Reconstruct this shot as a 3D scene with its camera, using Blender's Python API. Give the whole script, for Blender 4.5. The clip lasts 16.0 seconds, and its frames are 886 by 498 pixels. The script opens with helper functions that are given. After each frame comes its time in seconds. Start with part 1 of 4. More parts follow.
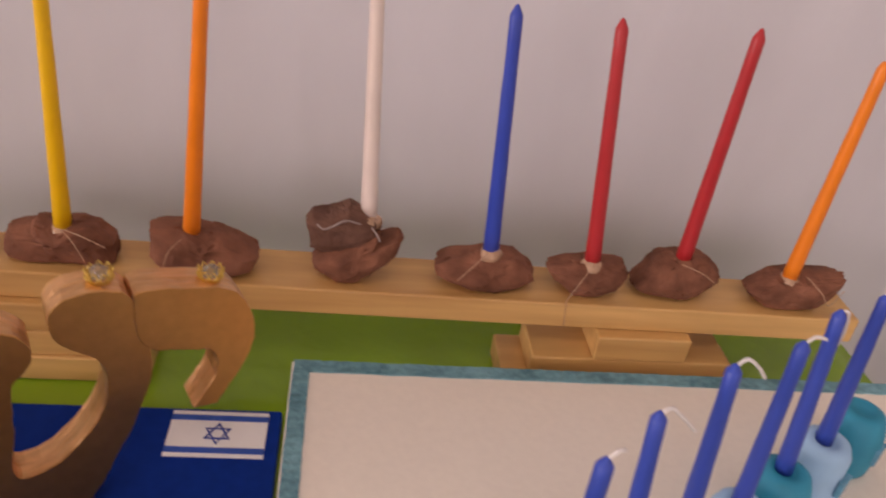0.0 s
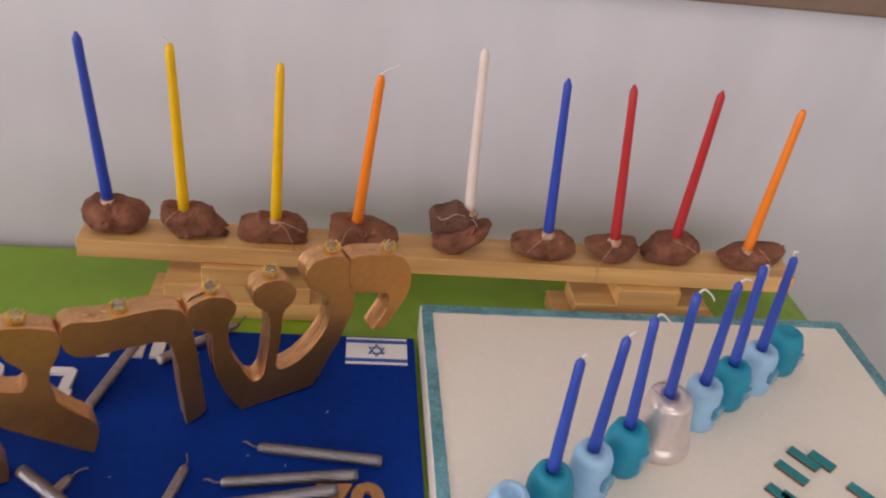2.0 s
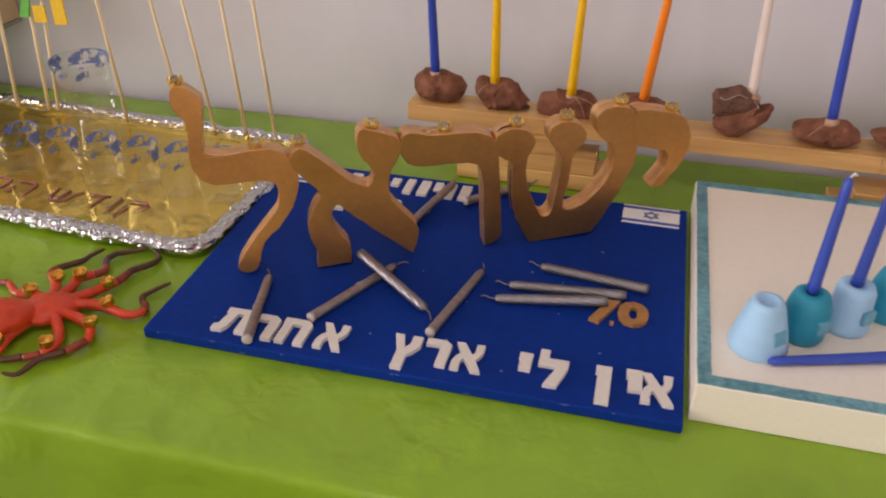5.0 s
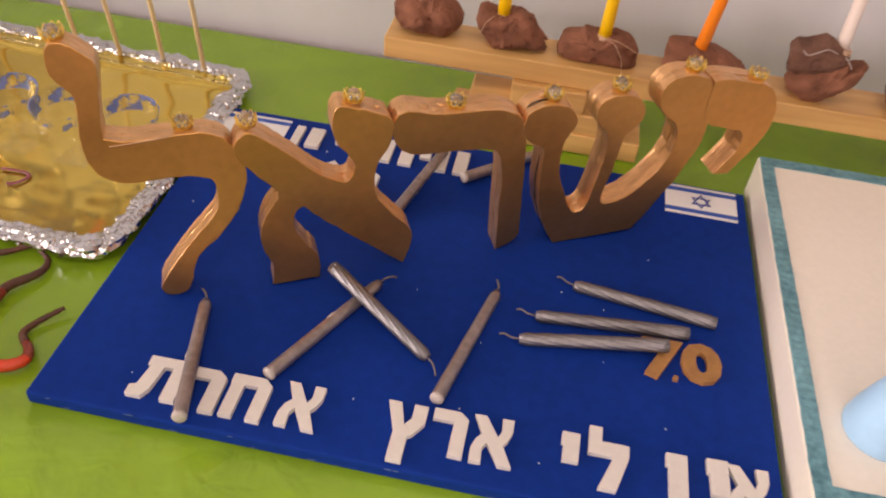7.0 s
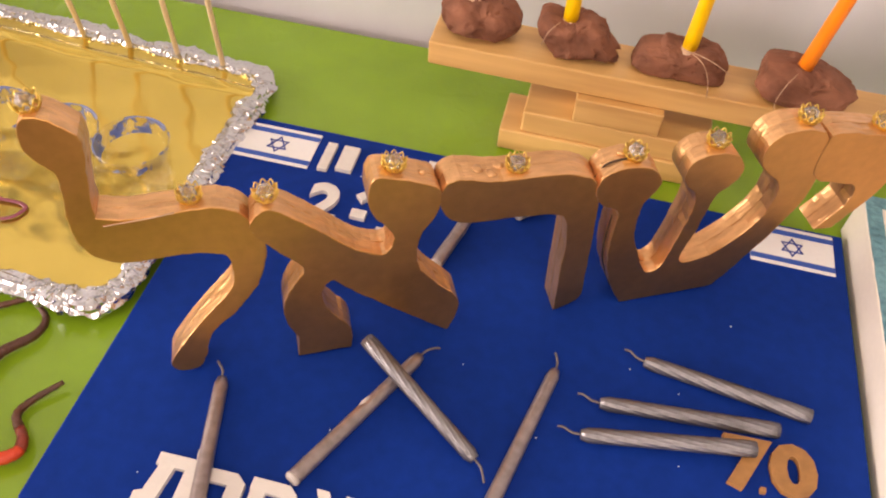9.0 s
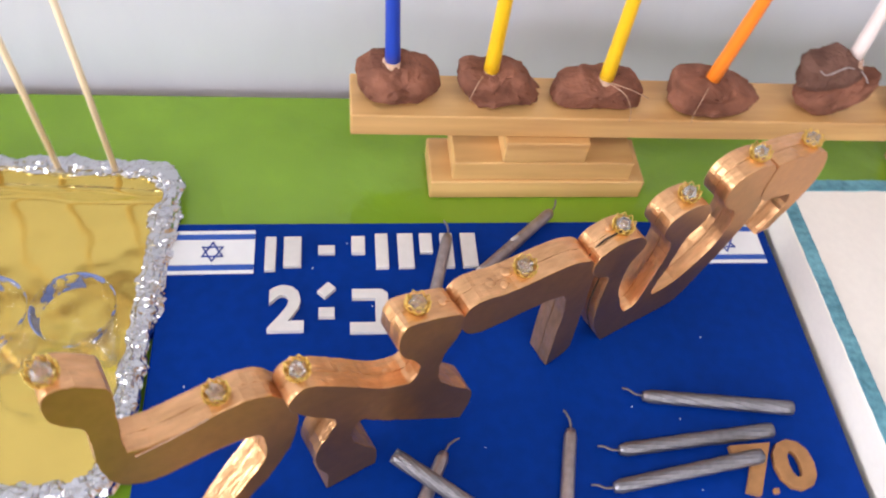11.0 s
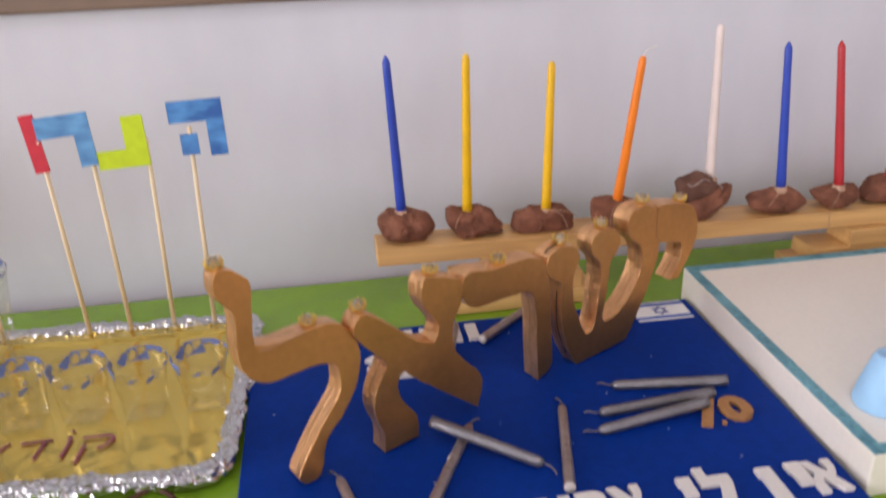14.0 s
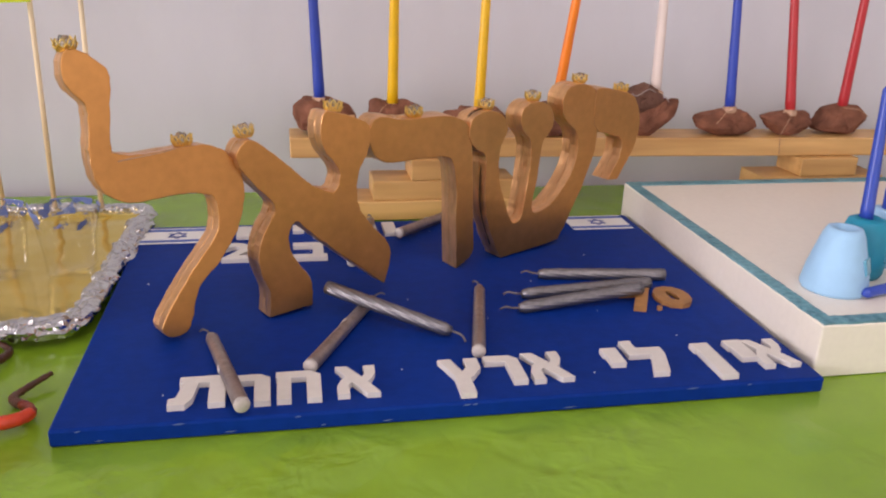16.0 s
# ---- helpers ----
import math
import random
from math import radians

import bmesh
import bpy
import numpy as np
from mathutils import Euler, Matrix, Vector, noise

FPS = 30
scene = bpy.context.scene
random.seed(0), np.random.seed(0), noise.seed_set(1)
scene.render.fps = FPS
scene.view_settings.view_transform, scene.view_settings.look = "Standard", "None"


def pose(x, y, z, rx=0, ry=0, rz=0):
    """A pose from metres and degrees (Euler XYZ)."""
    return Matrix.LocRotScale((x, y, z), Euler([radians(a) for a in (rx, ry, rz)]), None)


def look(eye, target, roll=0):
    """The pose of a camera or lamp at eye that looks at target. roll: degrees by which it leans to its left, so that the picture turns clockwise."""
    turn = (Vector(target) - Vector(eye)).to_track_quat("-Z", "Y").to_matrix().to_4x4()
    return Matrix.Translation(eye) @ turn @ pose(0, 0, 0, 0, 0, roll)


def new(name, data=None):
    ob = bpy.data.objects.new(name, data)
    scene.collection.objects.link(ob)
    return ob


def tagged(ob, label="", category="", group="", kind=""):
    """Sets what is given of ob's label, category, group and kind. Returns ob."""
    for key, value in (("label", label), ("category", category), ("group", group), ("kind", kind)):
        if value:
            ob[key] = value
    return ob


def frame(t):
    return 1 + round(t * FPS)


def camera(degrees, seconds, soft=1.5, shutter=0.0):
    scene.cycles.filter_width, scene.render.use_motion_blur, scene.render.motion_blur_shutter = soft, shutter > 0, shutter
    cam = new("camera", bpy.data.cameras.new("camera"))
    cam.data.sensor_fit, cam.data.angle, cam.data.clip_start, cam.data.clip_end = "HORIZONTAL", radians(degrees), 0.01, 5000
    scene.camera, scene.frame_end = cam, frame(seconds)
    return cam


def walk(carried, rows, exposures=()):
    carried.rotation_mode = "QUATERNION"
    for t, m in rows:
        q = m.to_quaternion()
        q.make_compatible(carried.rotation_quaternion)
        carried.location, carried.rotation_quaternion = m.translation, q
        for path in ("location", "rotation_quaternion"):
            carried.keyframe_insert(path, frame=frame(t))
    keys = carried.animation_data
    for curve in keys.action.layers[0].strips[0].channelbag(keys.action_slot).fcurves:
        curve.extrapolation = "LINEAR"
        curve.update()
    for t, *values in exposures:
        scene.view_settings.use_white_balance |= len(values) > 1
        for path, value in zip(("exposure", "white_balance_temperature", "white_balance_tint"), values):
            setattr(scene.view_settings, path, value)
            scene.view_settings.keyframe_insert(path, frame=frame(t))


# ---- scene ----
cam = camera(57.1, 16.0, 2.0, 0.5)
# seconds, stops, white balance and tint of the phone that films
EXPOSURES = [(0.0, -0.92, 7600, 30), (1.5, -0.88, 7000, 20), (3.0, -0.78, 6750, 16), (4.5, -0.84, 7100, 19), (7.0, -0.42, 7800, 24), (8.2, -0.12, 8400, 24),
             (10.5, 0.14, 6300, 14), (11.0, 0.09, 6000, 13), (11.5, -0.12, 5900, 13), (12.0, -0.22, 5800, 14), (13.0, -0.19, 6000, 15), (14.0, -0.6, 6350, 18),
             (14.5, -0.66, 6400, 19), (16.0, -0.58, 6700, 21)]
PATH = [
    (0, (0.445, -0.059, 0.358), (0.708, 1.615, -0.705), 8.2),
    (0.5, (0.411, -0.044, 0.391), (0.657, 1.597, -0.725), 6.7),
    (1, (0.382, -0.108, 0.441), (0.602, 1.535, -0.679), 6.8),
    (1.5, (0.367, -0.197, 0.47), (0.597, 1.449, -0.643), 7.1),
    (2, (0.354, -0.274, 0.485), (0.591, 1.386, -0.604), 7.3),
    (2.5, (0.344, -0.339, 0.488), (0.536, 1.348, -0.569), 6.7),
    (3, (0.358, -0.371, 0.486), (0.475, 1.324, -0.568), 5.1),
    (3.5, (0.402, -0.404, 0.482), (0.395, 1.311, -0.546), 1.9),
    (4, (0.412, -0.462, 0.457), (0.157, 1.249, -0.547), 1.6),
    (4.5, (0.405, -0.466, 0.422), (-0.025, 1.191, -0.611), -0.1),
    (4.7, (0.389, -0.456, 0.421), (-0.047, 1.182, -0.641), -0.1),
    (6.8, (0.257, -0.255, 0.399), (0.084, 1.241, -0.918), 5.8),
    (7, (0.256, -0.234, 0.393), (0.073, 1.223, -0.966), 5.5),
    (7.5, (0.245, -0.189, 0.386), (0.053, 1.234, -1.006), 5.4),
    (8, (0.235, -0.161, 0.388), (0.018, 1.211, -1.05), 5.0),
    (8.2, (0.226, -0.152, 0.393), (-0.004, 1.198, -1.064), 5.3),
    (10.3, (0.215, -0.078, 0.42), (0.087, 1.145, -1.157), 4.5),
    (10.5, (0.193, -0.072, 0.433), (0.149, 1.149, -1.151), 5.6),
    (11, (0.112, -0.049, 0.453), (0.368, 1.126, -1.145), 9.3),
    (11.5, (0.077, -0.037, 0.451), (0.525, 1.076, -1.149), 11.8),
    (12, (0.072, -0.056, 0.451), (0.605, 1.031, -1.14), 10.8),
    (12.5, (0.064, -0.153, 0.455), (0.534, 1.115, -1.019), 3.9),
    (13, (0.048, -0.295, 0.46), (0.475, 1.15, -0.855), 1.5),
    (13.3, (0.061, -0.348, 0.469), (0.445, 1.16, -0.79), 0.6),
    (13.5, (0.057, -0.355, 0.458), (0.496, 1.192, -0.731), 1.8),
    (13.7, (0.074, -0.367, 0.437), (0.412, 1.314, -0.594), -1.2),
    (14, (0.083, -0.376, 0.389), (0.341, 1.435, -0.42), -1.9),
    (14.5, (0.107, -0.386, 0.308), (0.473, 1.398, -0.518), 1.4),
    (15, (0.13, -0.393, 0.273), (0.542, 1.419, -0.467), 1.0),
    (15.5, (0.128, -0.383, 0.252), (0.484, 1.457, -0.446), 1.6),
    (16, (0.119, -0.365, 0.238), (0.486, 1.47, -0.468), 2.1),
]
walk(cam, [(t, look(eye, target, roll)) for t, eye, target, roll in PATH], EXPOSURES)

# ---- light ----
world = bpy.data.worlds.new("sky")
scene.world = world
world.use_nodes = True
wn, wl = world.node_tree.nodes, world.node_tree.links
sky = wn.new("ShaderNodeTexSky")
sky.sky_type, sky.sun_disc, sky.sun_elevation, sky.sun_rotation = "NISHITA", False, radians(42), radians(205)
wl.new(sky.outputs[0], wn["Background"].inputs[0])
wn["Background"].inputs[1].default_value = 0.1


def area_lamp(name, eye, target, width, height, watts, colour):
    lamp = bpy.data.lights.new(name, "AREA")
    lamp.shape, lamp.size, lamp.size_y, lamp.energy, lamp.color = "RECTANGLE", width, height, watts, colour
    ob = new(name, lamp)
    ob.matrix_world = look(eye, target)
    return ob


area_lamp("window_light", (0.95, -2.96, 0.95), (0.6, 0, 0.4), 2.2, 1.3, 31, (1.0, 0.93, 0.88))
area_lamp("window_light", (-4.16, -1.65, 0.85), (0, -0.3, 0.1), 2.5, 1.5, 212, (0.95, 0.945, 0.955))
# fill lamp added overhead to brighten the table top; no such source is known
area_lamp("overhead_fill", (0.3, -0.8, 1.895), (0.3, -0.8, 0), 1.2, 0.6, 13, (1.0, 0.94, 0.91))


# ---- materials ----
def mat(name, colour, rough=0.5, metal=0.0, vary=0.12, grain=90.0, stain=9.0, bump=0.1, relief=400.0, coat=0.0, stretch=(1, 1, 1), second=None, spec=0.5):
    """A surface with fine grain, broad stains and fine relief; sizes are per metre."""
    m = bpy.data.materials.new(name)
    m.use_nodes = True
    n, l = m.node_tree.nodes, m.node_tree.links
    b = n["Principled BSDF"]
    tc, mp = n.new("ShaderNodeTexCoord"), n.new("ShaderNodeMapping")
    mp.inputs["Scale"].default_value = stretch
    l.new(tc.outputs["Object"], mp.inputs["Vector"])
    fine, broad, rel = n.new("ShaderNodeTexNoise"), n.new("ShaderNodeTexNoise"), n.new("ShaderNodeTexNoise")
    for node, scale, detail in ((fine, grain, 6), (broad, stain, 3), (rel, relief, 4)):
        node.inputs["Scale"].default_value, node.inputs["Detail"].default_value = scale, detail
        l.new(mp.outputs[0], node.inputs["Vector"])
    add = n.new("ShaderNodeMath")
    add.operation = "ADD"
    l.new(fine.outputs["Fac"], add.inputs[0])
    l.new(broad.outputs["Fac"], add.inputs[1])
    ramp = n.new("ShaderNodeMapRange")
    ramp.inputs["From Min"].default_value, ramp.inputs["From Max"].default_value = 0.7, 1.3
    l.new(add.outputs[0], ramp.inputs["Value"])
    mix = n.new("ShaderNodeMix")
    mix.data_type = "RGBA"
    low = [c * (1 - vary) for c in colour]
    high = list(second) if second else [min(1, c * (1 + vary)) for c in colour]
    mix.inputs[6].default_value, mix.inputs[7].default_value = (*low, 1), (*high, 1)
    l.new(ramp.outputs[0], mix.inputs[0])
    l.new(mix.outputs[2], b.inputs["Base Color"])
    rr = n.new("ShaderNodeMapRange")
    rr.inputs["To Min"].default_value, rr.inputs["To Max"].default_value = max(0.02, rough - 0.08), min(1, rough + 0.08)
    l.new(broad.outputs["Fac"], rr.inputs["Value"])
    l.new(rr.outputs[0], b.inputs["Roughness"])
    b.inputs["Metallic"].default_value, b.inputs["Coat Weight"].default_value = metal, coat
    b.inputs["Specular IOR Level"].default_value = spec
    if bump:
        bp = n.new("ShaderNodeBump")
        bp.inputs["Strength"].default_value, bp.inputs["Distance"].default_value = bump, 0.002
        l.new(rel.outputs["Fac"], bp.inputs["Height"])
        l.new(bp.outputs[0], b.inputs["Normal"])
    return m


def clear_mat(name, tint, painted=0.0, paint=(0, 0, 0)):
    """Thin clear plastic; painted: how much of it brush strokes cover."""
    m = bpy.data.materials.new(name)
    m.use_nodes = True
    n, l = m.node_tree.nodes, m.node_tree.links
    out = n["Material Output"]
    glossy, through_it, fres, mix = n.new("ShaderNodeBsdfGlossy"), n.new("ShaderNodeBsdfTransparent"), n.new("ShaderNodeLayerWeight"), n.new("ShaderNodeMixShader")
    glossy.inputs["Roughness"].default_value = 0.06
    through_it.inputs["Color"].default_value = (*tint, 1)
    fres.inputs["Blend"].default_value = 0.25
    gain = n.new("ShaderNodeMath")
    gain.operation = "MULTIPLY_ADD"
    gain.inputs[1].default_value, gain.inputs[2].default_value = 0.32, 0.02
    l.new(fres.outputs["Facing"], gain.inputs[0])
    l.new(gain.outputs[0], mix.inputs[0])
    l.new(through_it.outputs[0], mix.inputs[1])
    l.new(glossy.outputs[0], mix.inputs[2])
    last = mix
    if painted:
        b = n["Principled BSDF"]
        b.inputs["Base Color"].default_value, b.inputs["Roughness"].default_value = (*paint, 1), 0.35
        tc, noi, ramp, both = n.new("ShaderNodeTexCoord"), n.new("ShaderNodeTexNoise"), n.new("ShaderNodeMapRange"), n.new("ShaderNodeMixShader")
        noi.inputs["Scale"].default_value, noi.inputs["Detail"].default_value = 85, 5
        ramp.inputs["From Min"].default_value, ramp.inputs["From Max"].default_value = 0.62 - 0.3 * painted, 0.68 - 0.3 * painted
        l.new(tc.outputs["Object"], noi.inputs["Vector"])
        l.new(noi.outputs["Fac"], ramp.inputs["Value"])
        l.new(ramp.outputs[0], both.inputs[0])
        l.new(mix.outputs[0], both.inputs[1])
        l.new(b.outputs[0], both.inputs[2])
        last = both
    l.new(last.outputs[0], out.inputs["Surface"])
    return m


# upright streaks in this wall colour stand in for the candles' soft shadows
WALL = mat("shade_streaked_paint", (0.65, 0.652, 0.7), 0.7, vary=0.05, grain=14, stain=3.0, bump=0.15, relief=60, stretch=(1.4, 1, 0.5))
ROOM = mat("room_paint", (0.74, 0.69, 0.66), 0.8, vary=0.06, grain=8, stain=1, bump=0.05)
RAIL = mat("rail_wood", (0.22, 0.15, 0.11), 0.5, vary=0.15, grain=30, stain=4)
CEIL = mat("ceiling_paint", (0.7, 0.68, 0.65), 0.8, vary=0.04)
FLOOR = mat("floor_tile", (0.06, 0.05, 0.045), 0.45, vary=0.1, grain=12)
CLOTH = mat("green_plastic", (0.22, 0.39, 0.022), 0.22, vary=0.1, grain=16, stain=5, bump=0.15, relief=26)
BLUE = mat("blue_paint", (0.002, 0.03, 0.235), 0.5, vary=0.12, grain=120, stain=8, bump=0.06, relief=300, spec=0.06)
WHITEWOOD = mat("white_paint_wood", (0.7, 0.66, 0.62), 0.5, vary=0.05, grain=200)
RAWEDGE = mat("cut_wood", (0.36, 0.17, 0.055), 0.55, vary=0.2, grain=200, stain=40)
PAPER = mat("white_paper", (0.82, 0.81, 0.8), 0.6, vary=0.03)
FLAGBLUE = mat("blue_ink", (0.02, 0.09, 0.42), 0.55, vary=0.08)
STARBLUE = mat("dark_blue_ink", (0.02, 0.05, 0.3), 0.55, vary=0.08)
GOLD = mat("gold_paint", (0.59, 0.28, 0.088), 0.36, metal=0.95, vary=0.1, grain=160, stain=22, bump=0.05, relief=500)
# rough layered edge; lighter than the faces, with its highlights put into the colour
GOLDEDGE = mat("lit_gold_ply", (0.74, 0.4, 0.18), 0.35, metal=0.78, vary=0.2, grain=190, stain=60, bump=0.9, relief=120, stretch=(0.5, 1.6, 0.5), second=(0.86, 0.49, 0.235))
BEAD = mat("gold_metal", (0.84, 0.6, 0.16), 0.3, metal=1.0, vary=0.15, grain=500)
CRYSTAL = mat("cut_glass_bead", (0.75, 0.72, 0.68), 0.06, vary=0.08, grain=500, bump=0.25, spec=0.8)
SILVER = mat("silver_wax", (0.25, 0.238, 0.252), 0.38, metal=0.8, vary=0.16, grain=300, stain=60, bump=0.12)
DULLSILVER = mat("dull_silver_wax", (0.33, 0.275, 0.265), 0.36, metal=0.7, vary=0.22, grain=200, stain=60, bump=0.2)
WICK = mat("cotton_wick", (0.75, 0.72, 0.7), 0.9, vary=0.15, grain=900)
DARKWICK = mat("dark_wick", (0.15, 0.13, 0.13), 0.8, vary=0.2, grain=900)
PINE = mat("pine_wood", (0.62, 0.33, 0.11), 0.45, vary=0.15, grain=60, stain=14, bump=0.1, relief=120, stretch=(0.1, 1, 1.4), second=(0.84, 0.52, 0.2))
ROCK = mat("lava_stone", (0.165, 0.06, 0.033), 0.78, vary=0.32, grain=75, stain=30, bump=0.5, relief=210, second=(0.3, 0.122, 0.072), spec=0.25)
DARKROCK = mat("dark_lava_stone", (0.12, 0.052, 0.034), 0.75, vary=0.35, grain=75, stain=30, bump=0.55, relief=210, second=(0.2, 0.1, 0.07), spec=0.2)
GLUE = mat("hot_glue", (0.5, 0.31, 0.2), 0.22, vary=0.25, grain=300)
DRIP = mat("white_wax_drip", (0.34, 0.27, 0.245), 0.4, vary=0.2, grain=300)
WHITE = mat("white_polystyrene", (0.87, 0.81, 0.71), 0.42, vary=0.03, grain=220, stain=6, bump=0.06, relief=500)
TAPE = mat("teal_ribbon", (0.075, 0.25, 0.31), 0.5, vary=0.25, grain=260, stain=40, bump=0.4, relief=300, second=(0.19, 0.44, 0.51))
TEAL = mat("teal_paint", (0.0, 0.29, 0.45), 0.55, vary=0.12, grain=60, stain=25, bump=0.08)
TEALEDGE = mat("teal_wood", (0.0, 0.22, 0.24), 0.4, vary=0.15, grain=90)
CUTEDGE = mat("burnt_wood_edge", (0.09, 0.045, 0.03), 0.6, vary=0.3, grain=300)
SKYBLUE = mat("light_blue_paint", (0.34, 0.59, 0.84), 0.58, vary=0.08, grain=60, stain=25, bump=0.08)
PEARL = mat("pearl_silver", (0.78, 0.69, 0.67), 0.3, metal=0.6, vary=0.06, grain=200, bump=0.05)
FELT = mat("glass_tile", (0.12, 0.38, 0.54), 0.2, vary=0.15, grain=200)
FOIL = mat("aluminium_foil", (0.6, 0.6, 0.62), 0.12, metal=1.0, vary=0.05, grain=300, bump=0.3, relief=200)
GOLDFOIL = mat("gold_foil", (0.7, 0.52, 0.125), 0.14, metal=0.82, vary=0.06, grain=30, stain=12, bump=0.12, relief=34)
CARD = mat("card", (0.5, 0.4, 0.22), 0.8)
CLEAR = clear_mat("clear_plastic", (0.985, 0.98, 0.95))
RIMPAINT = clear_mat("blue_rim_paint", (0.97, 0.97, 0.97), 0.47, (0.12, 0.18, 0.44))
BAMBOO = mat("bamboo", (0.85, 0.69, 0.45), 0.5, vary=0.15, grain=200, stretch=(1, 1, 0.1))
INK = mat("purple_marker", (0.27, 0.06, 0.1), 0.4, vary=0.3, grain=200)
FOAMBLUE = mat("blue_foam", (0.03, 0.14, 0.45), 0.7, vary=0.2, grain=120, stain=60, stretch=(0.4, 1, 1), second=(0.1, 0.32, 0.66))
FOAMMID = mat("mid_blue_foam", (0.07, 0.22, 0.5), 0.7, vary=0.2, grain=120, stain=60, stretch=(0.4, 1, 1), second=(0.16, 0.4, 0.68))
FOAMVIOLET = mat("violet_blue_foam", (0.06, 0.05, 0.28), 0.7, vary=0.15, grain=160)
FOAMLIME = mat("lime_foam", (0.55, 0.7, 0.01), 0.7, vary=0.1, grain=160)
FOAMRED = mat("red_foam", (0.6, 0.03, 0.05), 0.7, vary=0.1, grain=160)
FOAMYELLOW = mat("yellow_foam", (0.8, 0.5, 0.01), 0.7, vary=0.1, grain=160)
FOAMGREEN = mat("green_foam", (0.1, 0.45, 0.05), 0.7, vary=0.1, grain=160)
RUBBER = mat("red_rubber", (0.6, 0.05, 0.014), 0.35, vary=0.2, grain=120, stain=40, bump=0.3, relief=350)
CRYSTAL.node_tree.nodes["Principled BSDF"].inputs["Transmission Weight"].default_value = 0.93


def wrinkled(m, scale, patch, depth):
    """Adds puckers, in patches, to the relief of a soft sheet."""
    n, l = m.node_tree.nodes, m.node_tree.links
    tc, fold, where, mul = n.new("ShaderNodeTexCoord"), n.new("ShaderNodeTexNoise"), n.new("ShaderNodeTexNoise"), n.new("ShaderNodeMath")
    fold.inputs["Scale"].default_value, fold.inputs["Detail"].default_value, fold.inputs["Distortion"].default_value = scale, 2, 0.6
    where.inputs["Scale"].default_value = patch
    spread = n.new("ShaderNodeMapRange")
    spread.inputs["From Min"].default_value, spread.inputs["From Max"].default_value = 0.48, 0.62
    mul.operation = "MULTIPLY"
    bp = n.new("ShaderNodeBump")
    bp.inputs["Strength"].default_value, bp.inputs["Distance"].default_value = 1.0, depth
    l.new(tc.outputs["Object"], fold.inputs["Vector"])
    l.new(tc.outputs["Object"], where.inputs["Vector"])
    l.new(where.outputs["Fac"], spread.inputs["Value"])
    l.new(fold.outputs["Fac"], mul.inputs[0])
    l.new(spread.outputs[0], mul.inputs[1])
    l.new(mul.outputs[0], bp.inputs["Height"])
    l.new(n["Principled BSDF"].inputs["Normal"].links[0].from_socket, bp.inputs["Normal"])
    l.new(bp.outputs[0], n["Principled BSDF"].inputs["Normal"])


wrinkled(CLOTH, 26, 6, 0.004)
wrinkled(CLOTH, 55, 11, 0.0016)


MIDRUBBER = mat("brown_red_rubber", (0.26, 0.03, 0.012), 0.38, vary=0.35, grain=120, stain=60, bump=0.3, relief=350)
DARKRUBBER = mat("dark_brown_rubber", (0.085, 0.025, 0.012), 0.4, vary=0.3, grain=120, stain=40, bump=0.5, relief=500)
OLDGOLD = mat("orange_gold_metal", (0.72, 0.42, 0.09), 0.3, metal=1.0, vary=0.2, grain=300, stain=120, bump=0.4, relief=500)
BEIGE = mat("beige_card", (0.5, 0.37, 0.23), 0.7, vary=0.06, grain=40)
GREYCARD = mat("grey_card", (0.25, 0.23, 0.2), 0.7)
SCRATCH = mat("rubbed_blue_paint", (0.09, 0.14, 0.3), 0.6, vary=0.3, grain=900)
CRACK = mat("dark_gap", (0.05, 0.028, 0.015), 0.8, vary=0.3)
PALEWAX = mat("bare_wax", (0.5, 0.45, 0.42), 0.5, vary=0.15, grain=400)
WAXES = {}
for key, colour in dict(blue=(0.022, 0.06, 0.42), yellow=(0.85, 0.49, 0.006), orange=(0.9, 0.23, 0.014), white=(0.8, 0.68, 0.62), red=(0.47, 0.021, 0.026), royal=(0.03, 0.075, 0.45)).items():
    WAXES[key] = mat(key + "_wax", colour, 0.36, vary=0.07, grain=40, stain=20, bump=0.05)


# ---- shaping ----
def mesh_of(name, bm, material, smooth=False):
    me = bpy.data.meshes.new(name)
    bmesh.ops.recalc_face_normals(bm, faces=bm.faces)
    bm.to_mesh(me)
    bm.free()
    for p in me.polygons:
        p.use_smooth = smooth
    me.materials.append(material)
    return me


def part(name, bm, material, parent, label="", smooth=False):
    ob = new(name, mesh_of(name, bm, material, smooth))
    ob.parent = parent
    if label:
        ob["label"] = label
    return ob


def thing(name, m, label, category, group="", kind=""):
    ob = new(name)
    ob.matrix_world = m
    return tagged(ob, label, category, group, kind)


def single(name, bm, material, label="", category="", kind="", smooth=False):
    return tagged(new(name, mesh_of(name, bm, material, smooth)), label, category, "", kind)


def box(x0, x1, y0, y1, z0, z1, bevel=0.0, segments=2, bm=None):
    own = bmesh.new()
    bmesh.ops.create_cube(own, size=1, matrix=Matrix.LocRotScale(((x0 + x1) / 2, (y0 + y1) / 2, (z0 + z1) / 2), None, (x1 - x0, y1 - y0, z1 - z0)))
    if bevel:
        bmesh.ops.bevel(own, geom=own.edges[:], offset=bevel, segments=segments, affect="EDGES", profile=0.5)
    if bm is None:
        return own
    return join(bm, own)


def join(bm, other):
    me = bpy.data.meshes.new("temporary")
    other.to_mesh(me)
    other.free()
    bm.from_mesh(me)
    bpy.data.meshes.remove(me)
    return bm


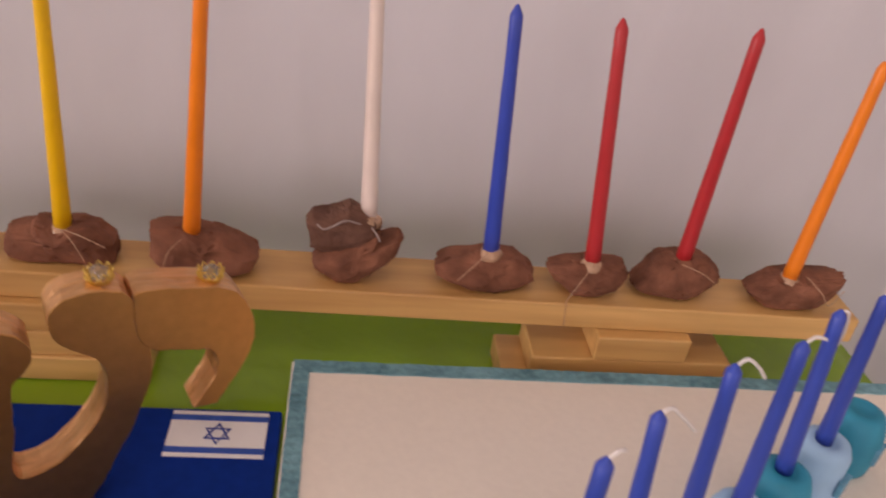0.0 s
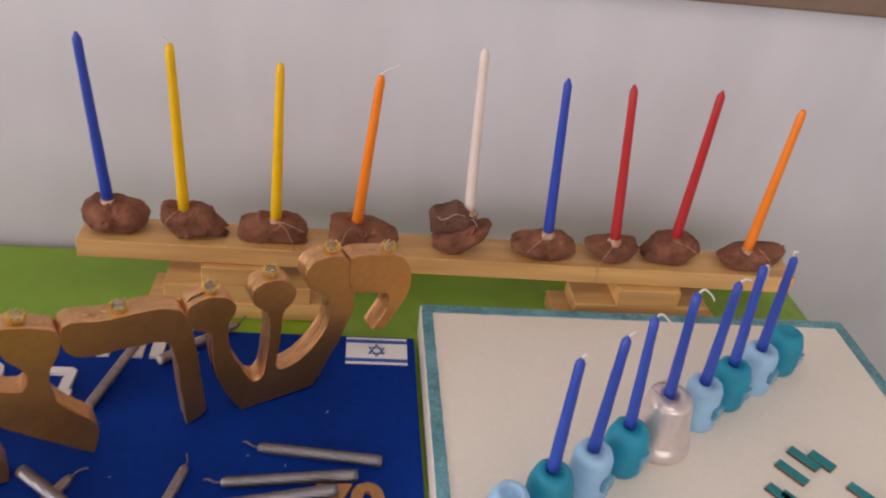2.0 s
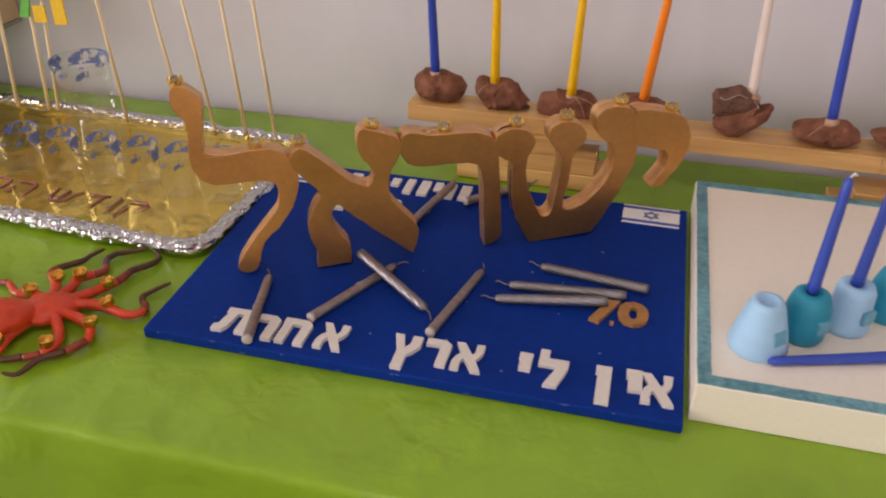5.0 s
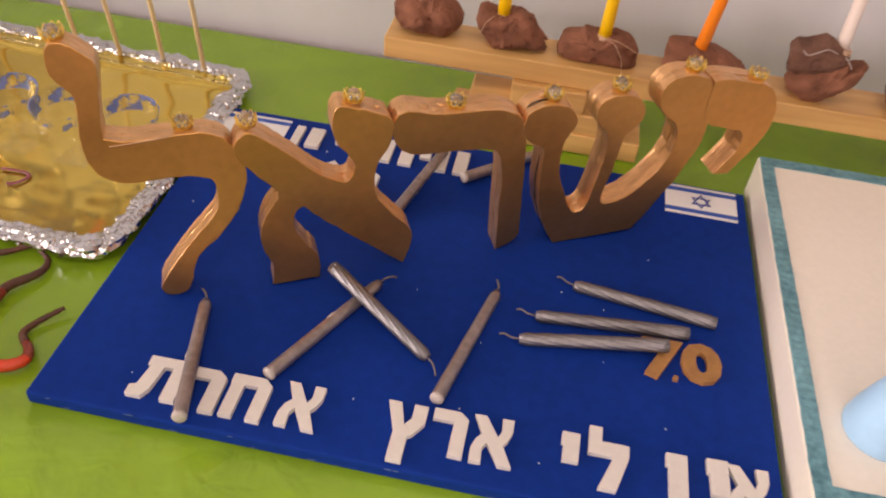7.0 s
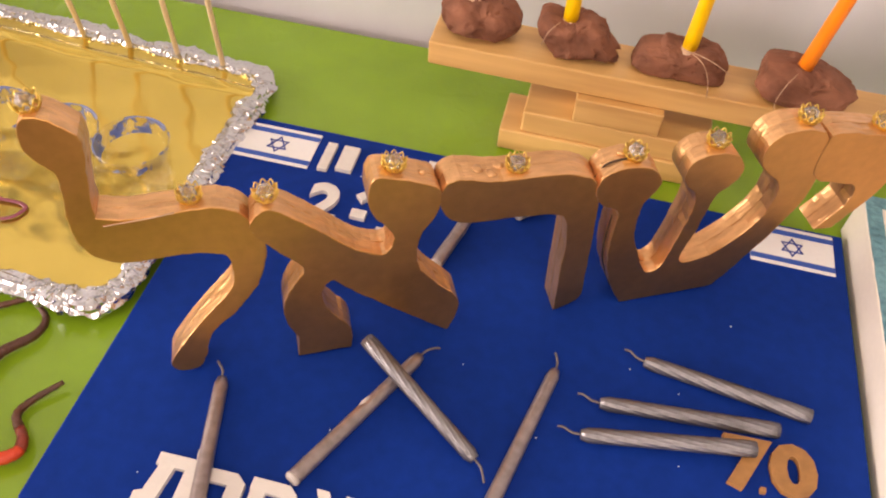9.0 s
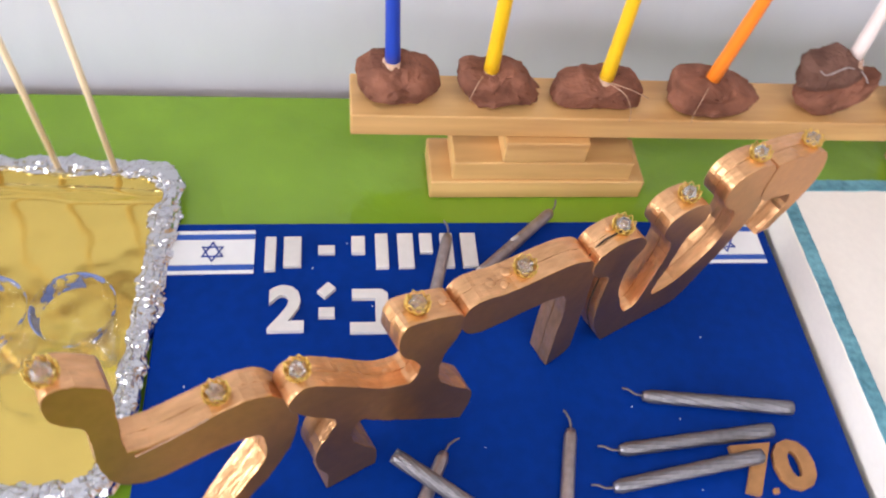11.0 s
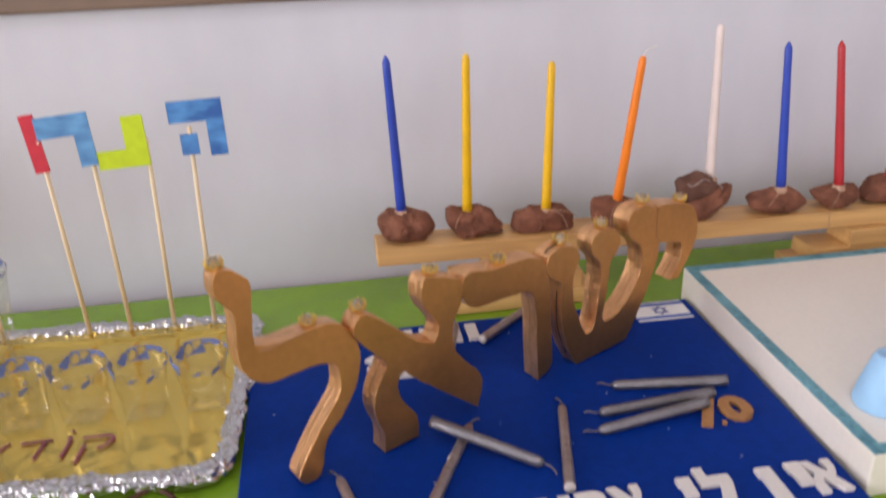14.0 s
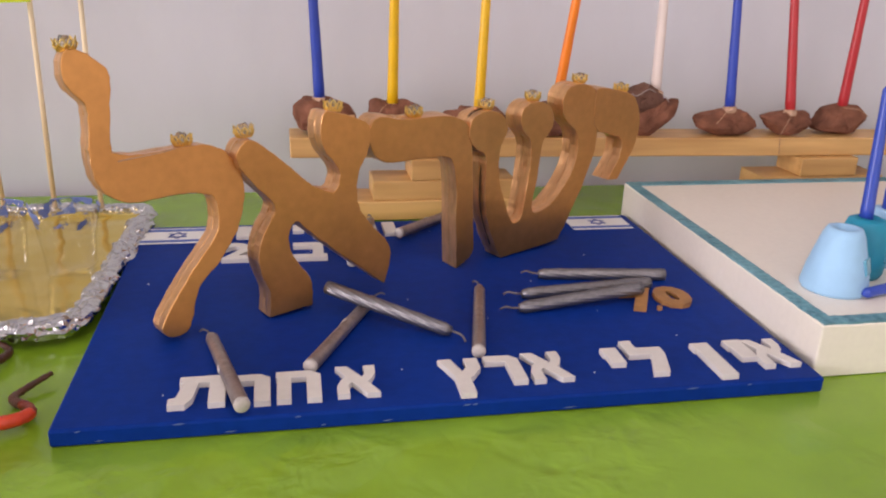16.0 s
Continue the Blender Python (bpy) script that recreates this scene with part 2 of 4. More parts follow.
def lathe(profile, segments=24, closed=False):
    """A turned shape about z from (radius, height) pairs."""
    bm = bmesh.new()
    rings = []
    for r, z in profile:
        if r < 1e-6:
            rings.append([bm.verts.new((0, 0, z))])
        else:
            rings.append([bm.verts.new((r * math.cos(2 * math.pi * i / segments), r * math.sin(2 * math.pi * i / segments), z)) for i in range(segments)])
    pairs = list(zip(rings, rings[1:]))
    if closed:
        pairs.append((rings[-1], rings[0]))
    for a, b in pairs:
        for i in range(segments):
            k = (i + 1) % segments
            if len(a) == 1 and len(b) == 1:
                continue
            if len(a) == 1:
                bm.faces.new((a[0], b[i], b[k]))
            elif len(b) == 1:
                bm.faces.new((a[i], a[k], b[0]))
            else:
                bm.faces.new((a[i], a[k], b[k], b[i]))
    return bm


def tube(points, radii, sides=8, lobes=0, depth=0.0, twist=0.0):
    """A tube along points; radii: one number or one a point; lobes and twist for fluted wax."""
    bm = bmesh.new()
    pts = [Vector(p) for p in points]
    if not hasattr(radii, "__len__"):
        radii = [radii] * len(pts)
    rings, side = [], None
    for i, p in enumerate(pts):
        d = (pts[min(i + 1, len(pts) - 1)] - pts[max(i - 1, 0)]).normalized()
        if side is None:
            side = d.orthogonal().normalized()
        side = (side - d * side.dot(d)).normalized()
        up = d.cross(side)
        ring = []
        for k in range(sides):
            a = 2 * math.pi * k / sides
            r = radii[i] * (1 + depth * math.cos(lobes * a)) if lobes else radii[i]
            a += twist * i
            ring.append(bm.verts.new(p + r * (math.cos(a) * side + math.sin(a) * up)))
        rings.append(ring)
    for a, b in zip(rings, rings[1:]):
        for k in range(sides):
            bm.faces.new((a[k], a[(k + 1) % sides], b[(k + 1) % sides], b[k]))
    bm.faces.new(rings[0][::-1])
    bm.faces.new(rings[-1])
    return bm


def curve_through(points, steps=6):
    """A smooth line through points."""
    p = [Vector(q) for q in points]
    out = []
    for i in range(len(p) - 1):
        a, b, c, d = p[max(i - 1, 0)], p[i], p[i + 1], p[min(i + 2, len(p) - 1)]
        for k in range(steps):
            t = k / steps
            out.append(0.5 * (2 * b + (c - a) * t + (2 * a - 5 * b + 4 * c - d) * t * t + (3 * b - 3 * c + d - a) * t ** 3))
    return out + [p[-1]]


def rounded(outline, times=1):
    for _ in range(times):
        out = []
        for (x0, y0), (x1, y1) in zip(outline, outline[1:] + outline[:1]):
            out += [(0.75 * x0 + 0.25 * x1, 0.75 * y0 + 0.25 * y1), (0.25 * x0 + 0.75 * x1, 0.25 * y0 + 0.75 * y1)]
        outline = out
    return [p for i, p in enumerate(outline) if math.dist(p, outline[i - 1]) > 1e-6]


def prism(outline, depth, bevel=0.0, m=None):
    """A flat plate of this outline in x and y, standing from z = 0 to depth."""
    bm = bmesh.new()
    low = [bm.verts.new((x, y, 0)) for x, y in outline]
    high = [bm.verts.new((x, y, depth)) for x, y in outline]
    count = len(outline)
    top = bm.faces.new(high)
    bm.faces.new(low[::-1])
    for i in range(count):
        k = (i + 1) % count
        bm.faces.new((low[i], low[k], high[k], high[i]))
    bm.normal_update()
    if bevel:
        bmesh.ops.bevel(bm, geom=list(top.edges), offset=bevel, segments=2, affect="EDGES", profile=0.6)
    bmesh.ops.triangulate(bm, faces=[f for f in bm.faces if len(f.verts) > 4])
    if m is not None:
        bm.transform(m)
    return bm


def words(body, height, depth, offset=0.0):
    """Writing as a solid of that height, from its lower left corner."""
    cu = bpy.data.curves.new("writing", "FONT")
    cu.body, cu.extrude, cu.offset, cu.resolution_u = body, 0.5, offset, 3
    ob = bpy.data.objects.new("writing", cu)
    scene.collection.objects.link(ob)
    bpy.context.view_layer.update()
    me = bpy.data.meshes.new_from_object(ob.evaluated_get(bpy.context.evaluated_depsgraph_get()))
    bm = bmesh.new()
    bm.from_mesh(me)
    bpy.data.objects.remove(ob)
    bpy.data.meshes.remove(me)
    x0, y0, y1 = min(v.co.x for v in bm.verts), min(v.co.y for v in bm.verts), max(v.co.y for v in bm.verts)
    s = height / (y1 - y0)
    for v in bm.verts:
        v.co = ((v.co.x - x0) * s, (v.co.y - y0) * s, (v.co.z + 0.5) * depth)
    return bm


def along(a, b):
    """The pose that puts z = 0 at a and points z towards b."""
    a, b = Vector(a), Vector(b)
    return Matrix.Translation(a) @ (b - a).to_track_quat("Z", "Y").to_matrix().to_4x4()


# ---- the room ----
def wall(name, pieces, material):
    bm = bmesh.new()
    for p in pieces:
        box(*p, bm=bm)
    return single(name, bm, material, kind="structure")


single("floor", box(-4.3, 2.3, -3.1, 0.6, -0.8, -0.75), FLOOR, kind="structure")
single("ceiling", box(-4.3, 2.3, -3.1, 0.6, 1.95, 2.05), CEIL, kind="structure")
wall("wall_north", [(-4.3, 2.3, 0.45, 0.6, -0.75, 1.95)], WALL)
wall("wall_east", [(2.2, 2.3, -3.0, 0.45, -0.75, 1.95)], ROOM)
wall("wall_west", [(-4.3, -4.2, -3.0, -2.95, -0.75, 1.95), (-4.3, -4.2, -0.35, 0.45, -0.75, 1.95), (-4.3, -4.2, -2.95, -0.35, -0.75, 0.04), (-4.3, -4.2, -2.95, -0.35, 1.65, 1.95)], ROOM)
wall("wall_south", [(-4.3, -0.2, -3.1, -3.0, -0.75, 1.95), (2.1, 2.3, -3.1, -3.0, -0.75, 1.95), (-0.2, 2.1, -3.1, -3.0, -0.75, 0.25), (-0.2, 2.1, -3.1, -3.0, 1.65, 1.95)], ROOM)
single("trim", box(-4.2, 2.2, 0.438, 0.4495, 0.296, 0.36, 0.003), RAIL, kind="structure")

# unseen fixture, added only to give the overhead fill lamp a body
fixture = thing("fill_fixture", pose(0.3, -0.8, 1.95), "white rectangular fixture, unseen, added around the overhead fill lamp", "ceiling light")
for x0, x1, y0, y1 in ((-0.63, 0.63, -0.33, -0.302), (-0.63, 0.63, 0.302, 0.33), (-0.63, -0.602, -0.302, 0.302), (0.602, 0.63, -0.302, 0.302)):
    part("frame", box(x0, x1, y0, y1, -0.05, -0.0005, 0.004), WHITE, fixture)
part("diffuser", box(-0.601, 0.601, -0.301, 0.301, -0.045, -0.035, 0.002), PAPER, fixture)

# ---- table and cloth ----
table = thing("table", pose(0, 0, -0.75), "plain wooden table under a green cloth", "table")
part("tabletop", box(-1.2, 0.832, -0.1, 0.43, 0.71, 0.746, 0.004), PINE, table)
for x in (-1.15, 0.78):
    for y in (-0.06, 0.38):
        part("leg", box(x - 0.022, x + 0.022, y - 0.022, y + 0.022, 0, 0.71, 0.004), PINE, table)


def cloth_sheet():
    """A top that rolls over the front and right edges and hangs down, with shallow folds."""
    bm = bmesh.new()
    section = [(0.436, -0.0025), (0.30, 0.0), (0.15, 0.0), (0.0, 0.0), (-0.094, 0.0), (-0.099, -0.0002), (-0.1025, -0.0012), (-0.1045, -0.0035), (-0.1055, -0.008), (-0.107, -0.02), (-0.11, -0.05), (-0.116, -0.2), (-0.12, -0.45)]
    xs = [-1.21 + i * (0.838 + 1.21) / 80 for i in range(81)]
    rows = []
    for x in xs:
        row = []
        for y, z in section:
            fold = 0.006 * noise.noise((x * 9, 3.1, 0)) * min(1, max(0, -z * 6))
            row.append(bm.verts.new((x, y - fold, z)))
        rows.append(row)
    for a, b in zip(rows, rows[1:]):
        for k in range(len(section) - 1):
            bm.faces.new((a[k], b[k], b[k + 1], a[k + 1]))
    last = rows[-1]
    low = [bm.verts.new((0.845, y, min(z, 0) - (0.01 if z > -0.02 else 0.0))) for y, z in section]
    foot = [bm.verts.new((0.852 + 0.006 * noise.noise((y * 20, 1, 0)), y, -0.45)) for y, z in section]
    for k in range(len(section) - 1):
        bm.faces.new((last[k], low[k], low[k + 1], last[k + 1]))
        if section[k + 1][1] > -0.4:
            bm.faces.new((low[k], foot[k], foot[k + 1], low[k + 1]))
    return bm


single("tablecloth", cloth_sheet(), CLOTH, "glossy lime-green plastic tablecloth on the table", "tablecloth", smooth=True)

# ---- blue board with flags and letters ----
TOP = 0.010
board = thing("blue_board", pose(0, 0, 0), "dark blue painted wooden board with white letters and flags", "board")
part("board", box(0, 0.42, 0, 0.30, 0.0004, TOP, 0.0015), BLUE, board)

rnd = random.Random(3)
for x in (0.012, 0.021, 0.058, 0.083, 0.118, 0.131, 0.163, 0.206, 0.211, 0.262, 0.334, 0.371):
    w, z = rnd.uniform(0.0015, 0.009), TOP - rnd.choice((0.0012, 0.0016, 0.004, 0.0075))
    part("worn_spot", prism([(x, z), (x + w * 0.6, z - 0.0003), (x + w, z + 0.0004), (x + w * 0.5, z + 0.0006)], 0.0003, m=pose(0, 0.0001, 0, 90)), SCRATCH, board, "worn pale spot in the paint")


def flag(x, y, turn):
    """A paper flag with two stripes and a star of two triangles."""
    m = pose(x, y, TOP + 0.0003, 0, 0, turn)
    sheet = part("flag", prism([(0, 0), (0.054, 0), (0.054, 0.035), (0, 0.035)], 0.0004, m=m), PAPER, board, "white paper flag with blue stripes")
    for y0 in (0.0028, 0.0276):
        part("stripe", prism([(0, y0), (0.054, y0), (0.054, y0 + 0.0042), (0, y0 + 0.0042)], 0.0003, m=m @ pose(0, 0, 0.0004)), FLAGBLUE, sheet)
    star = bmesh.new()
    for flip in (1, -1):
        corners = [(0.0075 * math.cos(radians(90 + 120 * i)), 0.0075 * flip * math.sin(radians(90 + 120 * i))) for i in range(3)]
        for (ax, ay), (bx, by) in zip(corners, corners[1:] + corners[:1]):
            d = Vector((bx - ax, by - ay)).normalized() * 0.0005
            o = Vector((-d.y, d.x))
            join(star, prism([(ax - d.x - o.x, ay - d.y - o.y), (bx + d.x - o.x, by + d.y - o.y), (bx + d.x + o.x, by + d.y + o.y), (ax - d.x + o.x, ay - d.y + o.y)], 0.0003 + 0.0001 * flip))
    star.transform(m @ pose(0.027, 0.0175, 0.0005))
    part("star", star, STARBLUE, sheet)


flag(0.0035, 0.258, 0.3)
flag(0.3585, 0.262, -0.4)

GLYPHS = {}
GLYPHS["alef"] = [(0.02, 1), (0.30, 1), (0.62, 0.58), (0.70, 0.72), (0.68, 1), (0.95, 1), (0.95, 0.74), (0.86, 0.54), (0.75, 0.42), (1, 0), (0.70, 0), (0.38, 0.42), (0.29, 0.30), (0.31, 0), (0.03, 0), (0.03, 0.27), (0.12, 0.48), (0.25, 0.60)]
GLYPHS["bet"] = [(0.05, 1), (0.75, 1), (0.9, 0.9), (0.9, 0.22), (1, 0.22), (1, 0), (0, 0), (0, 0.22), (0.6, 0.22), (0.6, 0.78), (0.05, 0.78)]
GLYPHS["het"] = [(0, 1), (0.8, 1), (1, 0.85), (1, 0), (0.68, 0), (0.68, 0.77), (0.34, 0.77), (0.34, 0), (0.03, 0), (0.03, 0.77), (0, 0.77)]
GLYPHS["resh"] = [(0, 1), (0.75, 1), (1, 0.85), (1, 0), (0.6, 0), (0.6, 0.76), (0, 0.76)]
GLYPHS["tav"] = [(0.15, 1), (0.85, 1), (1, 0.85), (1, 0), (0.70, 0), (0.70, 0.77), (0.5, 0.77), (0.42, 0.2), (0.3, 0), (0, 0), (0, 0.22), (0.13, 0.27), (0.22, 0.77), (0.15, 0.77)]
GLYPHS["lamed"] = [(0, 1), (0.32, 1), (0.32, 0.76), (1, 0.76), (1, 0.55), (0.72, 0), (0.28, 0), (0.6, 0.5), (0.6, 0.54), (0, 0.54)]
GLYPHS["yod"] = [(0, 1), (1, 1), (1, 0), (0.12, 0), (0.12, 0.6), (0, 0.6)]
GLYPHS["nun"] = [(0, 1), (1, 1), (1, 0), (0.12, 0), (0.12, 0.8), (0, 0.8)]
GLYPHS["tsadi"] = [(0, 1), (0.32, 1), (0.5, 0.62), (0.64, 0.74), (0.64, 1), (0.98, 1), (0.98, 0.70), (0.74, 0.47), (0.64, 0.43), (0.64, 0), (0.28, 0), (0.28, 0.5)]


def plate(kind, x0, x1, y0, y1, depth=0.0034, material=WHITEWOOD, name="letter"):
    m = pose(x0, y0, TOP + 0.0002, 0, 0, random.uniform(-1.5, 1.5)) @ Matrix.Diagonal((x1 - x0, y1 - y0, 1, 1))
    ob = part(name, prism(GLYPHS[kind], depth, 0.0, m), material, board, "white painted wooden letter")
    return ob


# the song line along the front edge
for kind, x0, x1, y0, y1 in (
        ("tav", 0.0545, 0.0830, 0.0104, 0.0389), ("resh", 0.0850, 0.1060, 0.0089, 0.0374), ("het", 0.1085, 0.1325, 0.0094, 0.0384), ("alef", 0.1400, 0.1635, 0.0109, 0.0404),
        ("tsadi", 0.1992, 0.2227, 0.0034, 0.0414), ("resh", 0.2257, 0.2457, 0.0134, 0.0424), ("alef", 0.2487, 0.2727, 0.0129, 0.0434),
        ("yod", 0.2982, 0.3082, 0.0254, 0.0439), ("lamed", 0.3132, 0.3357, 0.0124, 0.0514),
        ("nun", 0.3562, 0.3677, 0.0044, 0.0434), ("yod", 0.3787, 0.3902, 0.0224, 0.0449), ("alef", 0.3887, 0.4127, 0.0129, 0.0439)):
    plate(kind, x0, x1, y0, y1)
plate("bet", 0.119, 0.146, 0.211, 0.243)
two = words("2", 0.034, 0.0034, 0.035)
two.transform(pose(0.068, 0.213, TOP))
part("number", two, WHITEWOOD, board, "white painted wooden number")
# the bars of the back row
for x0, x1, y0, y1 in ((0.0645, 0.0715, 0.259, 0.286), (0.0765, 0.088, 0.262, 0.286), (0.099, 0.110, 0.272, 0.2785), (0.121, 0.130, 0.272, 0.286), (0.137, 0.1455, 0.260, 0.288), (0.152, 0.1625, 0.260, 0.288),
                       (0.167, 0.1755, 0.272, 0.288), (0.181, 0.1895, 0.260, 0.288), (0.195, 0.2055, 0.260, 0.288)):
    part("bar", box(x0, x1, y0, y1, TOP, TOP + 0.0034, 0.0004), WHITEWOOD, board, "white painted wooden bar")
for x, y, a in ((0.1045, 0.243, 45), (0.1045, 0.226, 0)):
    part("dot", prism([(-0.005, -0.0035), (0.005, -0.0035), (0.005, 0.0035), (-0.005, 0.0035)], 0.0034, m=pose(x, y, TOP, 0, 0, a)), WHITEWOOD, board)
for text, x, y, h in (("7", 0.3425, 0.096, 0.031), ("0", 0.3665, 0.098, 0.031)):
    digit = words(text, h, 0.0036, 0.045)
    digit.transform(pose(x, y, TOP + 0.0002, 0, 0, 2) @ Matrix.Diagonal((1.2, 1, 1, 1)))
    part("number", digit, RAWEDGE, board, "brown cut wooden number")
part("dot", prism([(-0.0014, -0.0014), (0.0014, -0.0014), (0.0014, 0.0014), (-0.0014, 0.0014)], 0.003, m=pose(0.3625, 0.099, TOP)), RAWEDGE, board)

rnd = random.Random(11)
flecks = bmesh.new()
for _ in range(26):
    r = rnd.uniform(0.0003, 0.0007)
    x, y = rnd.uniform(0.01, 0.41), rnd.uniform(0.01, 0.29)
    join(flecks, prism([(x + r * math.cos(a) * rnd.uniform(0.6, 1.2), y + r * math.sin(a) * rnd.uniform(0.6, 1.2)) for a in (0.2, 1.5, 2.8, 4.0, 5.3)], 0.0004, m=pose(0, 0, TOP + 0.0002)))
single("crumbs", flecks, PAPER, "tiny white crumbs scattered on the blue board", "crumbs", "stuff")

# ---- standing gold letters ----
LETTER_X, LETTER_Y, LETTER_TURN, THICK = 0.044, 0.0965, 25.65, 0.0178
gold = thing("letter_candle_holder", pose(LETTER_X, LETTER_Y, 0, 0, 0, LETTER_TURN), "gold-painted thick wooden letters standing on the blue board", "candle holder")
GOLD_LETTERS = {}
GOLD_LETTERS["lamed"] = [(-37, 181), (-28, 181), (-19, 174), (-14, 168), (-16, 155), (-19, 135), (-19, 126), (-19, 126), (-9, 123), (10, 124), (21, 125), (33, 125), (43, 121), (49, 113), (53, 104), (54, 94), (51, 82), (46, 70), (37, 59), (32, 52), (21, 44), (16, 34), (14, 24), (10, 16), (3, 14), (-3, 15), (-6, 20), (-3, 27), (3, 35), (15, 51), (29, 66), (35, 74), (36, 89), (34, 94), (30, 96), (20, 98), (11, 98), (-3, 97), (-14, 97), (-21, 100), (-27, 105), (-30, 113), (-31, 120), (-31, 130), (-29, 141), (-29, 148), (-29, 153), (-35, 159), (-39, 166)]
GOLD_LETTERS["alef"] = [(49, 110), (47, 116), (50, 122), (55, 126), (60, 125), (70, 117), (82, 106), (90, 98), (98, 91), (107, 87), (112, 86), (115, 91), (117, 97), (112, 106), (107, 111), (103, 121), (105, 138), (115, 137), (129, 132), (138, 128), (140, 122), (139, 113), (134, 103), (130, 97), (128, 86), (129, 72), (139, 59), (150, 47), (154, 39), (151, 25), (147, 16), (147, 16), (135, 26), (117, 41), (102, 54), (88, 67), (84, 72), (80, 68), (78, 62), (79, 51), (86, 40), (92, 32), (93, 23), (92, 13), (92, 13), (62, 11.4), (62, 11.4), (64, 27), (60, 36), (57, 48), (58, 58), (62, 68), (67, 75), (71, 82), (68, 87), (60, 95), (53, 104)]
GOLD_LETTERS["resh"] = [(139, 122), (142, 129), (149, 131), (163, 127), (175, 126.5), (191, 127), (206, 126), (218, 121), (223, 114), (225, 101), (226, 88), (228, 61), (230, 32), (231, 18), (215, 10.4), (215, 10.4), (213, 40), (212, 76), (209, 91), (205, 96), (199, 98), (177, 99), (156, 98), (147, 101), (141, 108), (139, 115)]
GOLD_LETTERS["shin"] = [(221, 113), (222, 121), (229, 126), (240, 127), (250, 124), (256, 117), (257, 110), (252, 102), (250, 95), (250, 83), (252, 70), (260, 51), (264, 42), (269, 36), (275, 39), (277, 46), (279, 59), (281, 77), (282, 93), (279, 102), (271, 109), (268, 119), (272, 127), (281, 130), (294, 128), (302, 120), (303, 112), (299, 104), (292, 99), (291, 84), (290, 70), (287, 56), (286, 47), (289, 41), (304, 44), (317, 56), (326, 68), (331, 81), (331, 96), (327, 104), (321, 108), (313, 115), (310, 123), (311, 133), (318, 139), (332, 140), (347, 134), (352, 101), (351, 84), (346, 71), (339, 53), (331, 40), (325, 26), (318, 17), (318, 14), (257, 10.4), (257, 10.4), (247, 29), (241, 46), (238, 65), (238, 82), (238, 95), (228, 99), (222, 106)]
GOLD_LETTERS["yod"] = [(345, 130), (347, 136), (370, 132), (390, 127), (398, 116), (402, 101), (400, 88), (394, 76), (387, 66), (381, 56.5), (381, 56.5), (369, 57.5), (369, 57.5), (375, 66), (382, 77), (382, 92), (368, 96), (346, 101)]
# how far each letter stands before the common line
FORWARD = dict(lamed=0.012, alef=0.0113, resh=0.0045, shin=0.0055, yod=0.006)
# degrees by which a letter leans back, and the height of its front foot
LEAN = dict(lamed=(7.3, 0.013), alef=(3.2, 0.0114), resh=(0, 0.0104), shin=(0, 0.0104), yod=(0, 0.0104))
HALF = THICK * 0.5


def footing(kind):
    """Where a letter stands; its front face lies in its own plane y = 0."""
    lean, foot = LEAN[kind]
    return pose(0, -FORWARD[kind], foot, -lean) @ pose(0, 0, -foot)


def sawn(outline, seed):
    """A smooth outline whose edge wavers a little, as sawn by hand."""
    pts = rounded([(u / 1000, v / 1000) for u, v in outline], 2)
    return [(u + 0.0006 * noise.noise((u * 260, v * 260, seed)), max(0.0103, v + 0.0006 * noise.noise((u * 260, v * 260, seed + 6)))) for u, v in pts]


def gilded(ob):
    """Gives the sawn edge the rough gold of layered wood, its colour lightened to carry the highlights there."""
    ob.data.materials.append(GOLDEDGE)
    for p in ob.data.polygons:
        if abs(p.normal.y) < 0.6:
            p.material_index = 1
    return ob


for kind, outline in GOLD_LETTERS.items():
    front = gilded(part("letter", prism(sawn(outline, 1), HALF - 0.0002, 0.0006, footing(kind) @ pose(0, HALF - 0.0002, 0, 90)), GOLD, gold))
    gilded(part("back_layer", prism(sawn(outline, 4), HALF, 0.0005, footing(kind) @ pose(0, THICK, 0, 90)), GOLD, front, "second wooden layer glued behind the letter"))


def crown(r, h, loops):
    """A ring of gold wire loops, like a small crown."""
    bm = lathe([(r * 0.68, 0.0), (r * 0.8, 0.0), (r * 0.8, 0.0006), (r * 0.68, 0.0006), (r * 0.68, 0.0)], 20)
    d = math.pi / loops
    pts = []
    for i in range(loops + 1):
        a = 2 * d * i
        lift = h * (1 + 0.1 * noise.noise((i * 1.3, h * 700, 0.5)))
        pts += [(r * f * math.cos(a + d * s), r * f * math.sin(a + d * s), z * lift) for f, s, z in ((0.8, -0.7, 0.05), (1.0, -0.85, 0.55), (1.1, 0, 1.0), (1.0, 0.85, 0.55), (0.8, 0.7, 0.05))]
    join(bm, tube(curve_through(pts, 2), 0.0004, 5))
    return bm


